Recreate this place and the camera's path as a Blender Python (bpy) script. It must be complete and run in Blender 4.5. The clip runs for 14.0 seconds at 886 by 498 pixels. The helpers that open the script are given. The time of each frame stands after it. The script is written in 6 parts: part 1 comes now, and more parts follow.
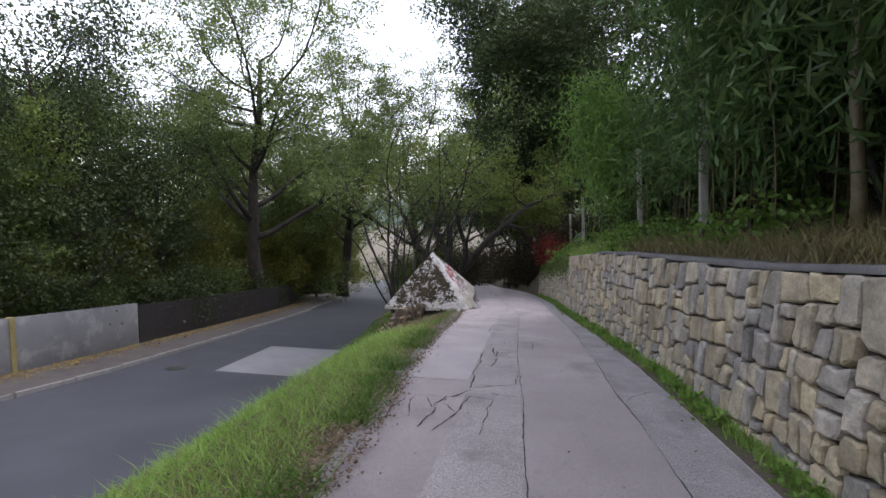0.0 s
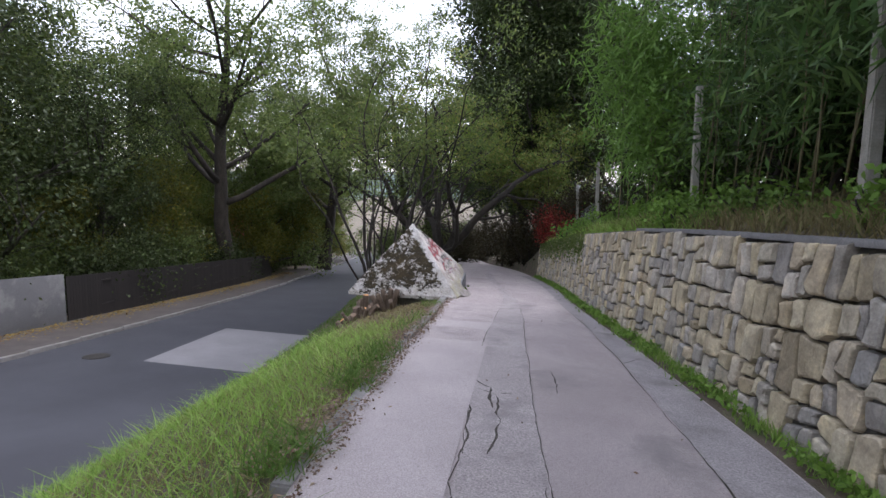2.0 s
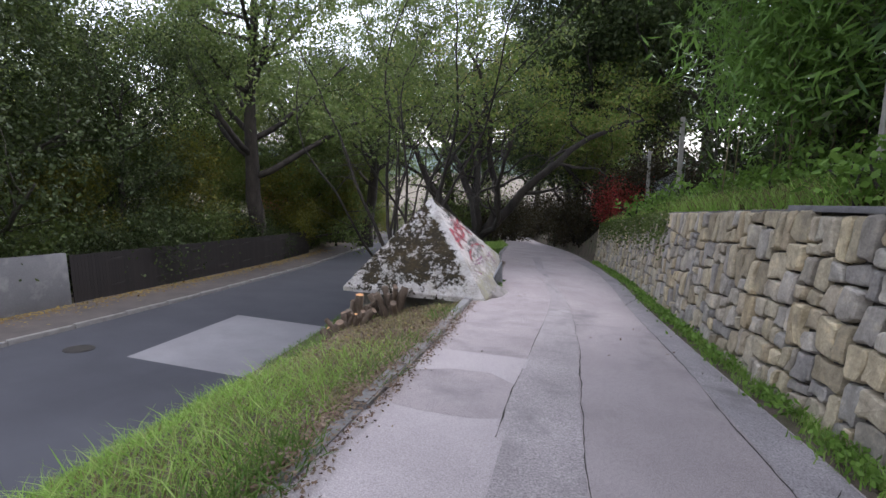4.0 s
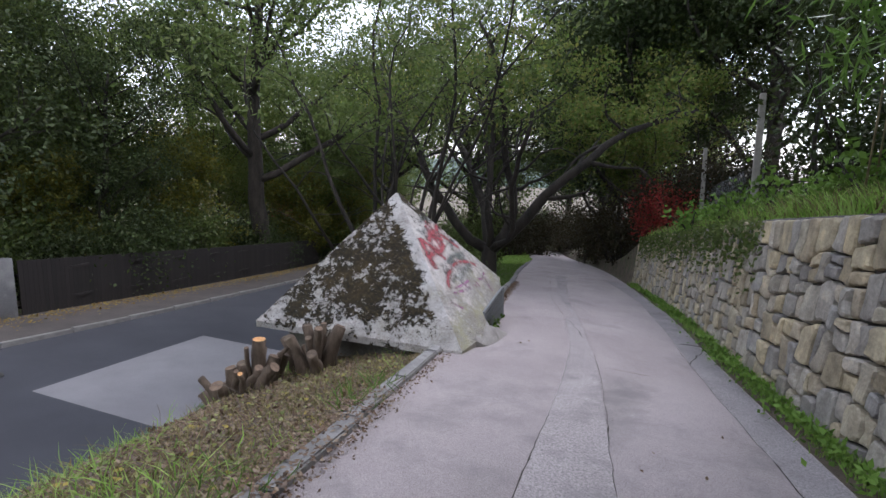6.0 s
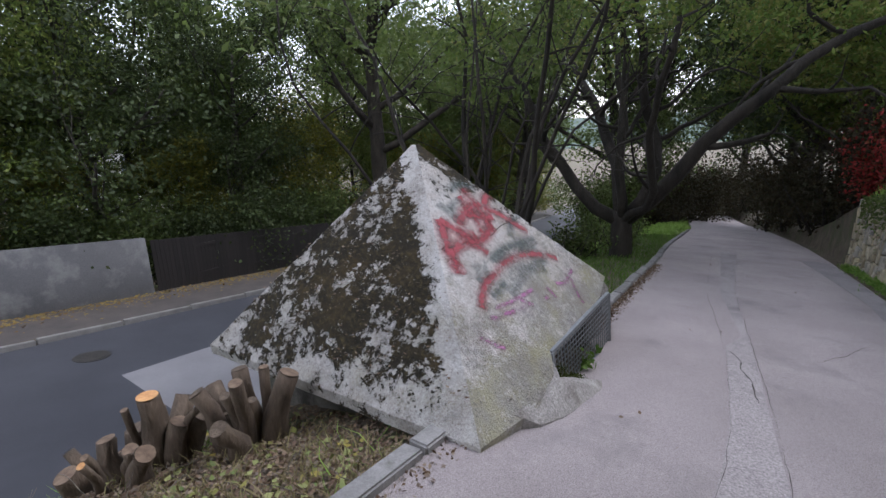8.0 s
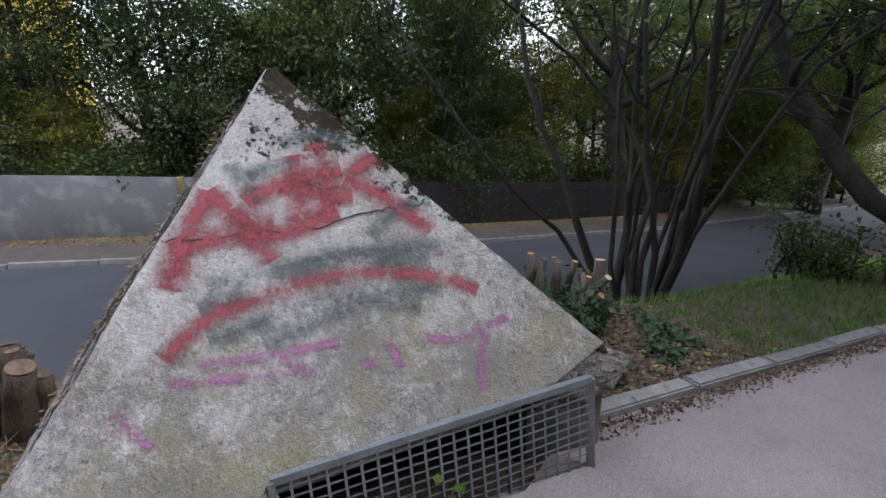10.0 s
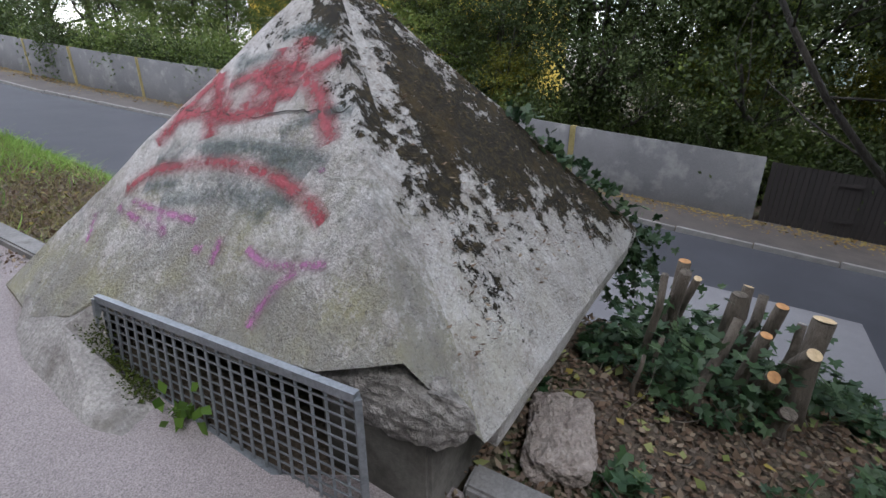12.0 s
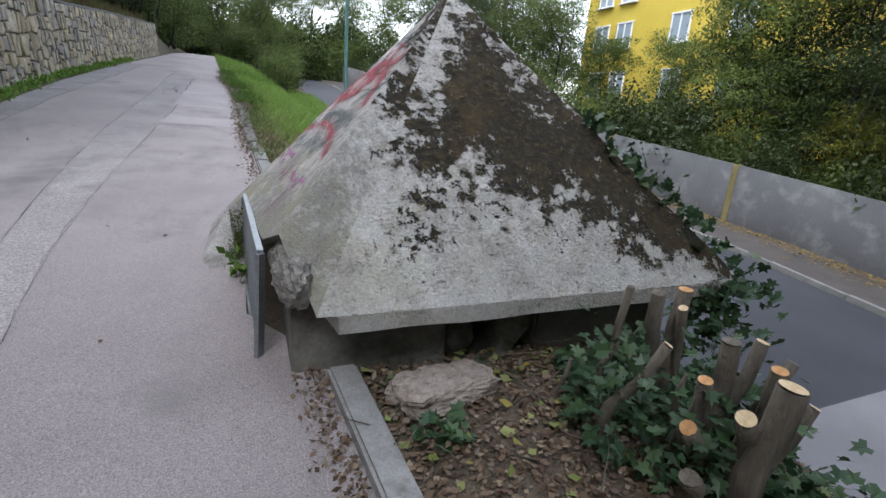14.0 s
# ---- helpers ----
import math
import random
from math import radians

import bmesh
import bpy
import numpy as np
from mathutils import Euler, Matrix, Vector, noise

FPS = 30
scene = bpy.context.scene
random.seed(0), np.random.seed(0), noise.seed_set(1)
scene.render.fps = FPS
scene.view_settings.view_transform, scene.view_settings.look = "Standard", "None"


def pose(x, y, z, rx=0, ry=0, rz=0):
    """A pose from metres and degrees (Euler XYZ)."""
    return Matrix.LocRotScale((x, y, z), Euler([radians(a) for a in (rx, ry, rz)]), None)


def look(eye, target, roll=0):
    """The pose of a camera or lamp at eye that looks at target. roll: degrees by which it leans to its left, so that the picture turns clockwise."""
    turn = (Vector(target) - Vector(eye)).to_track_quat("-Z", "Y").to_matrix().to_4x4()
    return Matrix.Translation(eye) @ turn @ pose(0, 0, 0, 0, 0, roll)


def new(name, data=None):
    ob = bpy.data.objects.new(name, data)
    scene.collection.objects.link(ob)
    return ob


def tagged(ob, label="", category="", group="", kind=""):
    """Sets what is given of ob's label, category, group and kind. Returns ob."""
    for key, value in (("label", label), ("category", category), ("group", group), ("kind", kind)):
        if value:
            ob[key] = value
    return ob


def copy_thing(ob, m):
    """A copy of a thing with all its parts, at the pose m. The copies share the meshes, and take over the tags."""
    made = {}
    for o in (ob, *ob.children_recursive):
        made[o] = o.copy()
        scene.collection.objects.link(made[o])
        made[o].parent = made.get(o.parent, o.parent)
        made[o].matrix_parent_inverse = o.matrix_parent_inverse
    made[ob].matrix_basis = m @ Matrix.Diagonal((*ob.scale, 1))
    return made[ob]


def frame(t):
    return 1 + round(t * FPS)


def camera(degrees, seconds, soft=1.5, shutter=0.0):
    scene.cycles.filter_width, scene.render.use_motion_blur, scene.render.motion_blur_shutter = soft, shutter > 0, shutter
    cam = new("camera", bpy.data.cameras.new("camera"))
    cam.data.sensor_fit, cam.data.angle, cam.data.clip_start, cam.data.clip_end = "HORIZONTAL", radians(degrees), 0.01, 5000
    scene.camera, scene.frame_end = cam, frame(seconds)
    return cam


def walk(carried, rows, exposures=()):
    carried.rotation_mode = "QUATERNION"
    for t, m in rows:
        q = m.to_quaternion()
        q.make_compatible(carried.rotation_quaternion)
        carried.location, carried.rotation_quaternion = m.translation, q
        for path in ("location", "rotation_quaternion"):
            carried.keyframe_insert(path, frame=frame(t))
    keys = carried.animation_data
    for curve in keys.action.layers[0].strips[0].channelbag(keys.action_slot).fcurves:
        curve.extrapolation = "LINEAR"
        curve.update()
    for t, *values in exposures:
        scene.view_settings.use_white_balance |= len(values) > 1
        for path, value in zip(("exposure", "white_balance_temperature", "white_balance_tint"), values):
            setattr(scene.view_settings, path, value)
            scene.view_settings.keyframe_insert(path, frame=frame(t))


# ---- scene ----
cam = camera(86.5, 14.0)


PATH = [
    (0, (1.772, -14.64, 3.449), (1.429, -12.676, 3.289), 0.4),
    (0.5, (1.736, -13.746, 3.389), (1.568, -11.768, 3.146), -1.9),
    (1, (1.62, -12.815, 3.287), (1.381, -10.844, 3.042), 2.5),
    (1.5, (1.513, -12.126, 3.21), (1.242, -10.149, 3.079), 1.4),
    (2, (1.445, -11.198, 3.106), (1.14, -9.24, 2.836), 2.2),
    (2.5, (1.45, -10.345, 3.05), (1.196, -8.396, 2.682), 3.6),
    (3, (1.446, -9.515, 3.02), (1.077, -7.6, 2.577), 1.9),
    (5.5, (1.46, -5.477, 2.449), (0.849, -3.591, 2.184), 3.1),
    (6, (1.464, -4.632, 2.371), (0.825, -2.767, 2.036), 2.5),
    (6.5, (1.417, -3.954, 2.314), (0.755, -2.098, 1.97), 1.2),
    (7, (1.158, -3.18, 2.185), (0.298, -1.415, 1.803), -1.0),
    (9.5, (1.658, 0.694, 1.958), (0.075, 1.756, 1.353), -1.5),
    (10, (1.58, 1.516, 1.81), (-0.197, 2.201, 1.2), -1.7),
    (10.5, (1.465, 2.102, 1.696), (-0.409, 2.33, 1.036), -0.1),
    (11, (1.283, 2.709, 1.592), (-0.572, 2.554, 0.861), 0.0),
    (11.5, (1.163, 3.287, 1.585), (-0.576, 2.649, 0.832), 0.6),
    (12, (0.885, 3.763, 1.46), (-0.725, 2.82, 0.74), 0.2),
    (12.5, (0.635, 4.272, 1.362), (-0.741, 2.968, 0.725), 0.0),
    (13, (0.408, 4.621, 1.246), (-0.697, 3.059, 0.664), 0.5),
    (13.5, (0.165, 4.882, 1.195), (-0.783, 3.218, 0.619), 2.2),
    (14, (0.008, 5.165, 1.18), (-0.758, 3.405, 0.616), 4.4),
]
walk(cam, [(t, look(eye, target, roll)) for t, eye, target, roll in PATH], [(0, 1.48, 6120, 18), (3, 1.74, 6060, 18), (6, 1.56, 5980, 16), (8, 1.48, 5930, 15), (11, 1.50, 5960, 14), (14, 1.62, 5980, 10)])

# ---- world and light ----
world = bpy.data.worlds.new("overcast_sky")
scene.world = world
world.use_nodes = True
wn = world.node_tree
wn.nodes.clear()
w_out = wn.nodes.new("ShaderNodeOutputWorld")
w_bg = wn.nodes.new("ShaderNodeBackground")
w_sky = wn.nodes.new("ShaderNodeTexSky")
w_sky.sky_type = "NISHITA"
w_sky.sun_disc = False
w_sky.sun_elevation = radians(48)
w_sky.sun_rotation = radians(150)
w_sky.air_density = 1.6
w_sky.dust_density = 1.5
w_hs = wn.nodes.new("ShaderNodeHueSaturation")
w_hs.inputs["Saturation"].default_value = 0.30
w_bg.inputs["Strength"].default_value = 0.15
wn.links.new(w_sky.outputs[0], w_hs.inputs["Color"])
wn.links.new(w_hs.outputs[0], w_bg.inputs["Color"])
wn.links.new(w_bg.outputs[0], w_out.inputs["Surface"])

sun = new("sun", bpy.data.lights.new("sun", "SUN"))
sun.data.energy = 1.3
sun.data.angle = radians(25)
sun.data.color = (1.0, 0.98, 0.96)
sun.matrix_world = pose(0, 0, 30, 42, 0, 150)


# ---- materials ----
def mat_base(name):
    m = bpy.data.materials.new(name)
    m.use_nodes = True
    nt = m.node_tree
    return m, nt, nt.nodes["Principled BSDF"]


def node(nt, kind, **values):
    n = nt.nodes.new(kind)
    for k, v in values.items():
        n.inputs[k.replace("_", " ")].default_value = v
    return n


def coords(nt, stretch=(1, 1, 1)):
    tc = nt.nodes.new("ShaderNodeTexCoord")
    mp = nt.nodes.new("ShaderNodeMapping")
    mp.inputs["Scale"].default_value = stretch
    nt.links.new(tc.outputs["Object"], mp.inputs["Vector"])
    return mp.outputs[0]


def noise_tex(nt, vec, scale, detail=6.0, rough=0.6):
    n = node(nt, "ShaderNodeTexNoise", Scale=scale, Detail=detail, Roughness=rough)
    nt.links.new(vec, n.inputs["Vector"])
    return n.outputs["Fac"]


def ramp(nt, fac, stops):
    r = nt.nodes.new("ShaderNodeValToRGB")
    el = r.color_ramp.elements
    while len(el) < len(stops):
        el.new(0.5)
    for e, (p, c) in zip(el, stops):
        e.position = p
        e.color = (*c, 1) if len(c) == 3 else c
    nt.links.new(fac, r.inputs["Fac"])
    return r.outputs["Color"]


def mix(nt, fac, a, b, mode="MIX"):
    m = nt.nodes.new("ShaderNodeMix")
    m.data_type = "RGBA"
    m.blend_type = mode
    for sock, v in ((m.inputs["Factor"], fac), (m.inputs["A"], a), (m.inputs["B"], b)):
        if isinstance(v, (int, float)):
            sock.default_value = v
        elif isinstance(v, tuple):
            sock.default_value = (*v, 1)
        else:
            nt.links.new(v, sock)
    return m.outputs["Result"]


def bump(nt, bsdf, height, strength=0.5, distance=0.01):
    b = node(nt, "ShaderNodeBump", Strength=strength, Distance=distance)
    nt.links.new(height, b.inputs["Height"])
    nt.links.new(b.outputs[0], bsdf.inputs["Normal"])


def surface(name, stops, scale=3.0, fine=60.0, rough=0.85, relief=0.4, depth=0.01, stretch=(1, 1, 1), patch=None, speck=0.35, metal=0.0, vary=0.0):
    """A rough surface: colours from a coarse noise, fine grain over it, relief from the grain."""
    m, nt, b = mat_base(name)
    v = coords(nt, stretch)
    col = ramp(nt, noise_tex(nt, v, scale), stops)
    grain = noise_tex(nt, v, fine, 3.0, 0.7)
    col = mix(nt, speck, col, ramp(nt, grain, [(0.3, (0.25, 0.25, 0.25)), (0.7, (0.8, 0.8, 0.8))]), "OVERLAY")
    if patch:
        scale2, lo, hi, colour = patch
        col = mix(nt, ramp(nt, noise_tex(nt, v, scale2, 8.0, 0.65), [(lo, (0, 0, 0)), (hi, (1, 1, 1))]), col, colour)
    if vary:
        oi = nt.nodes.new("ShaderNodeObjectInfo")
        val = node(nt, "ShaderNodeHueSaturation")
        mr = node(nt, "ShaderNodeMapRange", To_Min=1 - vary, To_Max=1 + vary)
        nt.links.new(oi.outputs["Random"], mr.inputs["Value"])
        nt.links.new(mr.outputs[0], val.inputs["Value"])
        nt.links.new(col, val.inputs["Color"])
        col = val.outputs[0]
    nt.links.new(col, b.inputs["Base Color"])
    b.inputs["Roughness"].default_value = rough
    b.inputs["Metallic"].default_value = metal
    bump(nt, b, grain, relief, depth)
    return m


def leaf_material(name, colours, rough=0.5, through_light=0.42):
    """Leaves: each blade its own tone, some light passing through."""
    m, nt, b = mat_base(name)
    g = nt.nodes.new("ShaderNodeNewGeometry")
    oi = nt.nodes.new("ShaderNodeObjectInfo")
    n = len(colours)
    col = ramp(nt, g.outputs["Random Per Island"], [(i / max(1, n - 1), c) for i, c in enumerate(colours)])
    hs = node(nt, "ShaderNodeHueSaturation")
    mr = node(nt, "ShaderNodeMapRange", To_Min=0.8, To_Max=1.2)
    nt.links.new(oi.outputs["Random"], mr.inputs["Value"])
    nt.links.new(mr.outputs[0], hs.inputs["Value"])
    nt.links.new(col, hs.inputs["Color"])
    b.inputs["Roughness"].default_value = rough
    b.inputs["Specular IOR Level"].default_value = 0.22
    nt.links.new(hs.outputs[0], b.inputs["Base Color"])
    tr = nt.nodes.new("ShaderNodeBsdfTranslucent")
    nt.links.new(hs.outputs[0], tr.inputs["Color"])
    mx = nt.nodes.new("ShaderNodeMixShader")
    mx.inputs[0].default_value = through_light
    nt.links.new(b.outputs[0], mx.inputs[1])
    nt.links.new(tr.outputs[0], mx.inputs[2])
    nt.links.new(mx.outputs[0], nt.nodes["Material Output"].inputs["Surface"])
    return m


M_SOIL = surface("soil", [(0.3, (0.065, 0.050, 0.036)), (0.7, (0.14, 0.108, 0.078))], 2.5, 40, 0.95, 0.8, 0.03, patch=(1.2, 0.5, 0.65, (0.06, 0.075, 0.025)))
M_PATH = surface("path_asphalt", [(0.30, (0.312, 0.270, 0.268)), (0.70, (0.410, 0.360, 0.357))], 0.7, 150, 0.9, 1.0, 0.012, patch=(0.9, 0.54, 0.72, (0.25, 0.225, 0.224)), speck=0.95)
M_ROAD = surface("road_asphalt", [(0.30, (0.030, 0.031, 0.039)), (0.70, (0.045, 0.047, 0.057))], 0.5, 90, 0.75, 0.3, 0.005)
M_PATCH = surface("road_patch_asphalt", [(0.3, (0.16, 0.155, 0.165)), (0.7, (0.2, 0.195, 0.205))], 0.8, 90, 0.8, 0.3, 0.005)
M_PAVEMENT = surface("pavement_asphalt", [(0.30, (0.043, 0.037, 0.036)), (0.70, (0.074, 0.063, 0.056))], 1.5, 60, 0.9, 0.3, 0.006)
M_KERB = surface("kerb_stone", [(0.3, (0.14, 0.135, 0.13)), (0.7, (0.26, 0.25, 0.245))], 4, 70, 0.85, 0.5, 0.008, patch=(3, 0.6, 0.75, (0.08, 0.075, 0.06)), vary=0.15)
M_FOOT = surface("cracked_foot_concrete", [(0.3, (0.22, 0.205, 0.195)), (0.7, (0.40, 0.375, 0.355))], 5, 60, 0.9, 0.9, 0.012, patch=(4, 0.5, 0.66, (0.17, 0.155, 0.135)), speck=0.7)
# greys lowered well below pale render, with the trees' shade in the colour
M_GARDENWALL = surface("rendered_garden_wall", [(0.30, (0.061, 0.061, 0.066)), (0.70, (0.089, 0.088, 0.092))], 0.7, 30, 0.85, 0.2, 0.01, patch=(1.3, 0.52, 0.66, (0.13, 0.13, 0.13)))
M_DARKFENCE = surface("dark_stained_wood", [(0.3, (0.010, 0.008, 0.008)), (0.7, (0.022, 0.017, 0.016))], 3, 40, 0.8, 0.4, 0.006, stretch=(1, 1, 0.15), vary=0.25)
M_MORTAR = surface("wall_mortar", [(0.3, (0.05, 0.047, 0.042)), (0.7, (0.12, 0.11, 0.1))], 5, 60, 0.95, 0.7, 0.01)
M_BARK = surface("bark", [(0.3, (0.014, 0.012, 0.010)), (0.7, (0.048, 0.040, 0.032))], 4, 25, 0.95, 0.9, 0.03, stretch=(1, 1, 0.3))
M_LEAF_DARK = leaf_material("dark_green_leaves", [(0.024, 0.038, 0.013), (0.047, 0.070, 0.020), (0.036, 0.053, 0.018), (0.072, 0.090, 0.031)], 0.5, 0.3)
M_LEAF_MID = leaf_material("green_leaves", [(0.065, 0.098, 0.026), (0.116, 0.156, 0.039), (0.087, 0.130, 0.039), (0.159, 0.182, 0.065)], 0.5, 0.48)


M_COPING = surface("mortar_coping", [(0.30, (0.078, 0.075, 0.075)), (0.70, (0.144, 0.138, 0.135))], 4, 60, 0.9, 0.5, 0.01)
M_POST_OCHRE = surface("ochre_concrete", [(0.3, (0.16, 0.13, 0.05)), (0.7, (0.25, 0.205, 0.085))], 4, 50, 0.85, 0.3, 0.006)
M_POST = surface("grey_concrete_post", [(0.3, (0.2, 0.19, 0.165)), (0.7, (0.32, 0.3, 0.27))], 6, 50, 0.9, 0.4, 0.006)
M_KERB_PALE = surface("pale_kerb_stone", [(0.30, (0.144, 0.138, 0.132)), (0.70, (0.216, 0.210, 0.204))], 4, 70, 0.85, 0.4, 0.006)
M_CRACK = surface("crack_dirt", [(0.3, (0.035, 0.03, 0.026)), (0.7, (0.07, 0.06, 0.05))], 8, 80, 1.0, 0.5, 0.005)
M_PATH_DARK = surface("path_asphalt_dark", [(0.30, (0.272, 0.242, 0.242)), (0.70, (0.350, 0.315, 0.313))], 1.2, 70, 0.9, 0.8, 0.012, patch=(2.0, 0.52, 0.7, (0.21, 0.19, 0.19)), speck=0.9)
M_PATH_EDGE = surface("path_asphalt_margin", [(0.30, (0.225, 0.205, 0.210)), (0.70, (0.310, 0.282, 0.286))], 1.5, 70, 0.9, 0.7, 0.011, patch=(1.4, 0.52, 0.7, (0.17, 0.155, 0.155)), speck=0.9)
M_PATH_PALE = surface("path_asphalt_pale", [(0.30, (0.315, 0.278, 0.277)), (0.70, (0.400, 0.358, 0.355))], 0.8, 105, 0.9, 0.5, 0.008, speck=0.7)
M_AGGREGATE = surface("broken_concrete_gravel", [(0.3, (0.13, 0.12, 0.11)), (0.7, (0.4, 0.37, 0.34))], 22, 60, 0.95, 1.0, 0.03)
M_BASE = surface("blotched_base_concrete", [(0.3, (0.07, 0.065, 0.055)), (0.7, (0.19, 0.18, 0.16))], 3, 45, 0.95, 0.5, 0.01, patch=(2.5, 0.5, 0.65, (0.045, 0.042, 0.035)))
M_ROCK = surface("pinkish_concrete_rubble", [(0.30, (0.25, 0.205, 0.175)), (0.70, (0.47, 0.40, 0.355))], 24, 90, 0.95, 0.9, 0.02, patch=(9, 0.6, 0.72, (0.14, 0.11, 0.09)))
M_STEEL = surface("galvanised_steel", [(0.3, (0.2, 0.215, 0.23)), (0.7, (0.32, 0.34, 0.36))], 5, 60, 0.5, 0.2, 0.003, metal=0.65, patch=(7, 0.6, 0.75, (0.1, 0.085, 0.07)))
M_CUT = surface("fresh_cut_wood", [(0.3, (0.5, 0.36, 0.2)), (0.7, (0.66, 0.5, 0.31))], 12, 60, 0.8, 0.3, 0.004)
M_CUT_ORANGE = surface("orange_cut_wood", [(0.3, (0.42, 0.2, 0.075)), (0.7, (0.56, 0.31, 0.13))], 12, 60, 0.8, 0.3, 0.004)
M_ROT = surface("rotten_cut_wood", [(0.3, (0.10, 0.065, 0.045)), (0.7, (0.20, 0.14, 0.095))], 12, 60, 0.9, 0.5, 0.006)
M_STUMP_OLD = surface("old_stump_bark", [(0.30, (0.060, 0.042, 0.030)), (0.70, (0.150, 0.112, 0.080))], 9, 45, 0.95, 1.0, 0.015, stretch=(1, 1, 0.3))
M_STUMP = surface("stump_bark", [(0.30, (0.085, 0.070, 0.055)), (0.70, (0.185, 0.155, 0.125))], 9, 45, 0.95, 1.0, 0.015, stretch=(1, 1, 0.3))
M_CULM = surface("bamboo_culm", [(0.30, (0.072, 0.059, 0.027)), (0.70, (0.135, 0.113, 0.059))], 5, 30, 0.6, 0.2, 0.004, vary=0.4)
M_DRY = leaf_material("dry_leaves", [(0.10, 0.062, 0.040), (0.20, 0.135, 0.088), (0.065, 0.043, 0.030), (0.30, 0.235, 0.165), (0.14, 0.088, 0.06), (0.20, 0.165, 0.135)], 0.8, 0.1)
M_LITTER_YELLOW = leaf_material("yellow_fallen_leaves", [(0.180, 0.128, 0.035), (0.120, 0.070, 0.028), (0.228, 0.174, 0.056), (0.078, 0.046, 0.025)], 0.8, 0.1)
M_FALLEN = leaf_material("fallen_pale_leaves", [(0.2, 0.24, 0.08), (0.3, 0.3, 0.12), (0.12, 0.16, 0.05), (0.34, 0.26, 0.06)], 0.7, 0.1)
M_GRASS = leaf_material("grass_blades", [(0.148, 0.277, 0.044), (0.246, 0.395, 0.075), (0.197, 0.337, 0.063), (0.333, 0.438, 0.125), (0.123, 0.234, 0.037)], 0.55, 0.35)
# the grass greens again, darkened so the colour itself carries the shade
M_GRASS_DARK = leaf_material("shade_toned_grass_blades", [(0.068, 0.145, 0.024), (0.120, 0.217, 0.036), (0.090, 0.174, 0.030), (0.180, 0.246, 0.060)], 0.55, 0.35)
M_STRAW = leaf_material("dry_grass_blades", [(0.24, 0.2, 0.09), (0.15, 0.12, 0.06), (0.3, 0.26, 0.13), (0.14, 0.16, 0.05)], 0.8, 0.2)
M_WEED = leaf_material("weed_leaves", [(0.102, 0.187, 0.030), (0.153, 0.255, 0.047), (0.076, 0.145, 0.025)], 0.5, 0.35)
M_MOSS = leaf_material("green_moss", [(0.045, 0.07, 0.012), (0.08, 0.10, 0.02), (0.035, 0.045, 0.012)], 0.9, 0.1)
M_IVY = leaf_material("ivy_leaves", [(0.028, 0.062, 0.028), (0.055, 0.10, 0.04), (0.04, 0.08, 0.04), (0.10, 0.15, 0.07), (0.05, 0.085, 0.05)], 0.4, 0.15)
M_BAMBOO = leaf_material("bamboo_leaves", [(0.043, 0.090, 0.026), (0.078, 0.144, 0.039), (0.114, 0.180, 0.052), (0.062, 0.108, 0.035), (0.043, 0.081, 0.026)], 0.45, 0.35)
M_BAMBOO_LIGHT = leaf_material("light_bamboo_leaves", [(0.099, 0.184, 0.035), (0.141, 0.245, 0.050), (0.077, 0.146, 0.029)], 0.45, 0.4)
M_LEAF_AUTUMN = leaf_material("autumn_green_leaves", [(0.118, 0.186, 0.036), (0.184, 0.229, 0.050), (0.100, 0.174, 0.040), (0.233, 0.239, 0.064), (0.150, 0.152, 0.055)], 0.5, 0.5)
# brighter copy of the green leaves; daylight in the open is part of the colour
M_LEAF_LIGHT = leaf_material("light_toned_green_leaves", [(0.130, 0.185, 0.040), (0.190, 0.235, 0.055), (0.105, 0.160, 0.040), (0.235, 0.250, 0.070)], 0.5, 0.45)
M_LEAF_YELLOW = leaf_material("yellowing_leaves", [(0.112, 0.136, 0.020), (0.224, 0.200, 0.024), (0.080, 0.104, 0.024), (0.160, 0.160, 0.032)], 0.5, 0.4)
M_LEAF_RED = leaf_material("red_creeper_leaves", [(0.27, 0.032, 0.035), (0.40, 0.055, 0.05), (0.16, 0.025, 0.025), (0.21, 0.09, 0.04)], 0.5, 0.3)
# browns taken almost to black: deep shade is painted into these leaves
M_LEAF_BROWN = leaf_material("shade_toned_brown_leaves", [(0.032, 0.025, 0.013), (0.050, 0.038, 0.018), (0.027, 0.032, 0.013)], 0.6, 0.25)
M_YELLOW_WALL = surface("yellow_render", [(0.30, (0.527, 0.391, 0.045)), (0.70, (0.595, 0.451, 0.063))], 0.6, 30, 0.85, 0.1, 0.005, speck=0.15)
M_WHITE = surface("white_paint", [(0.3, (0.72, 0.72, 0.7)), (0.7, (0.8, 0.8, 0.79))], 3, 40, 0.5, 0.1, 0.002, speck=0.1)
M_ROOF = surface("grey_roofing", [(0.3, (0.13, 0.13, 0.135)), (0.7, (0.22, 0.22, 0.225))], 2, 40, 0.8, 0.3, 0.01)
M_BRICK = surface("red_brick_render", [(0.3, (0.3, 0.09, 0.05)), (0.7, (0.38, 0.13, 0.08))], 3, 40, 0.9, 0.3, 0.01)
M_LAMP_GREEN = surface("green_lamp_paint", [(0.3, (0.015, 0.07, 0.06)), (0.7, (0.025, 0.1, 0.085))], 3, 40, 0.45, 0.1, 0.002, speck=0.15)
M_IRON = surface("cast_iron", [(0.3, (0.035, 0.033, 0.032)), (0.7, (0.06, 0.055, 0.05))], 6, 60, 0.6, 0.5, 0.005, metal=0.4)
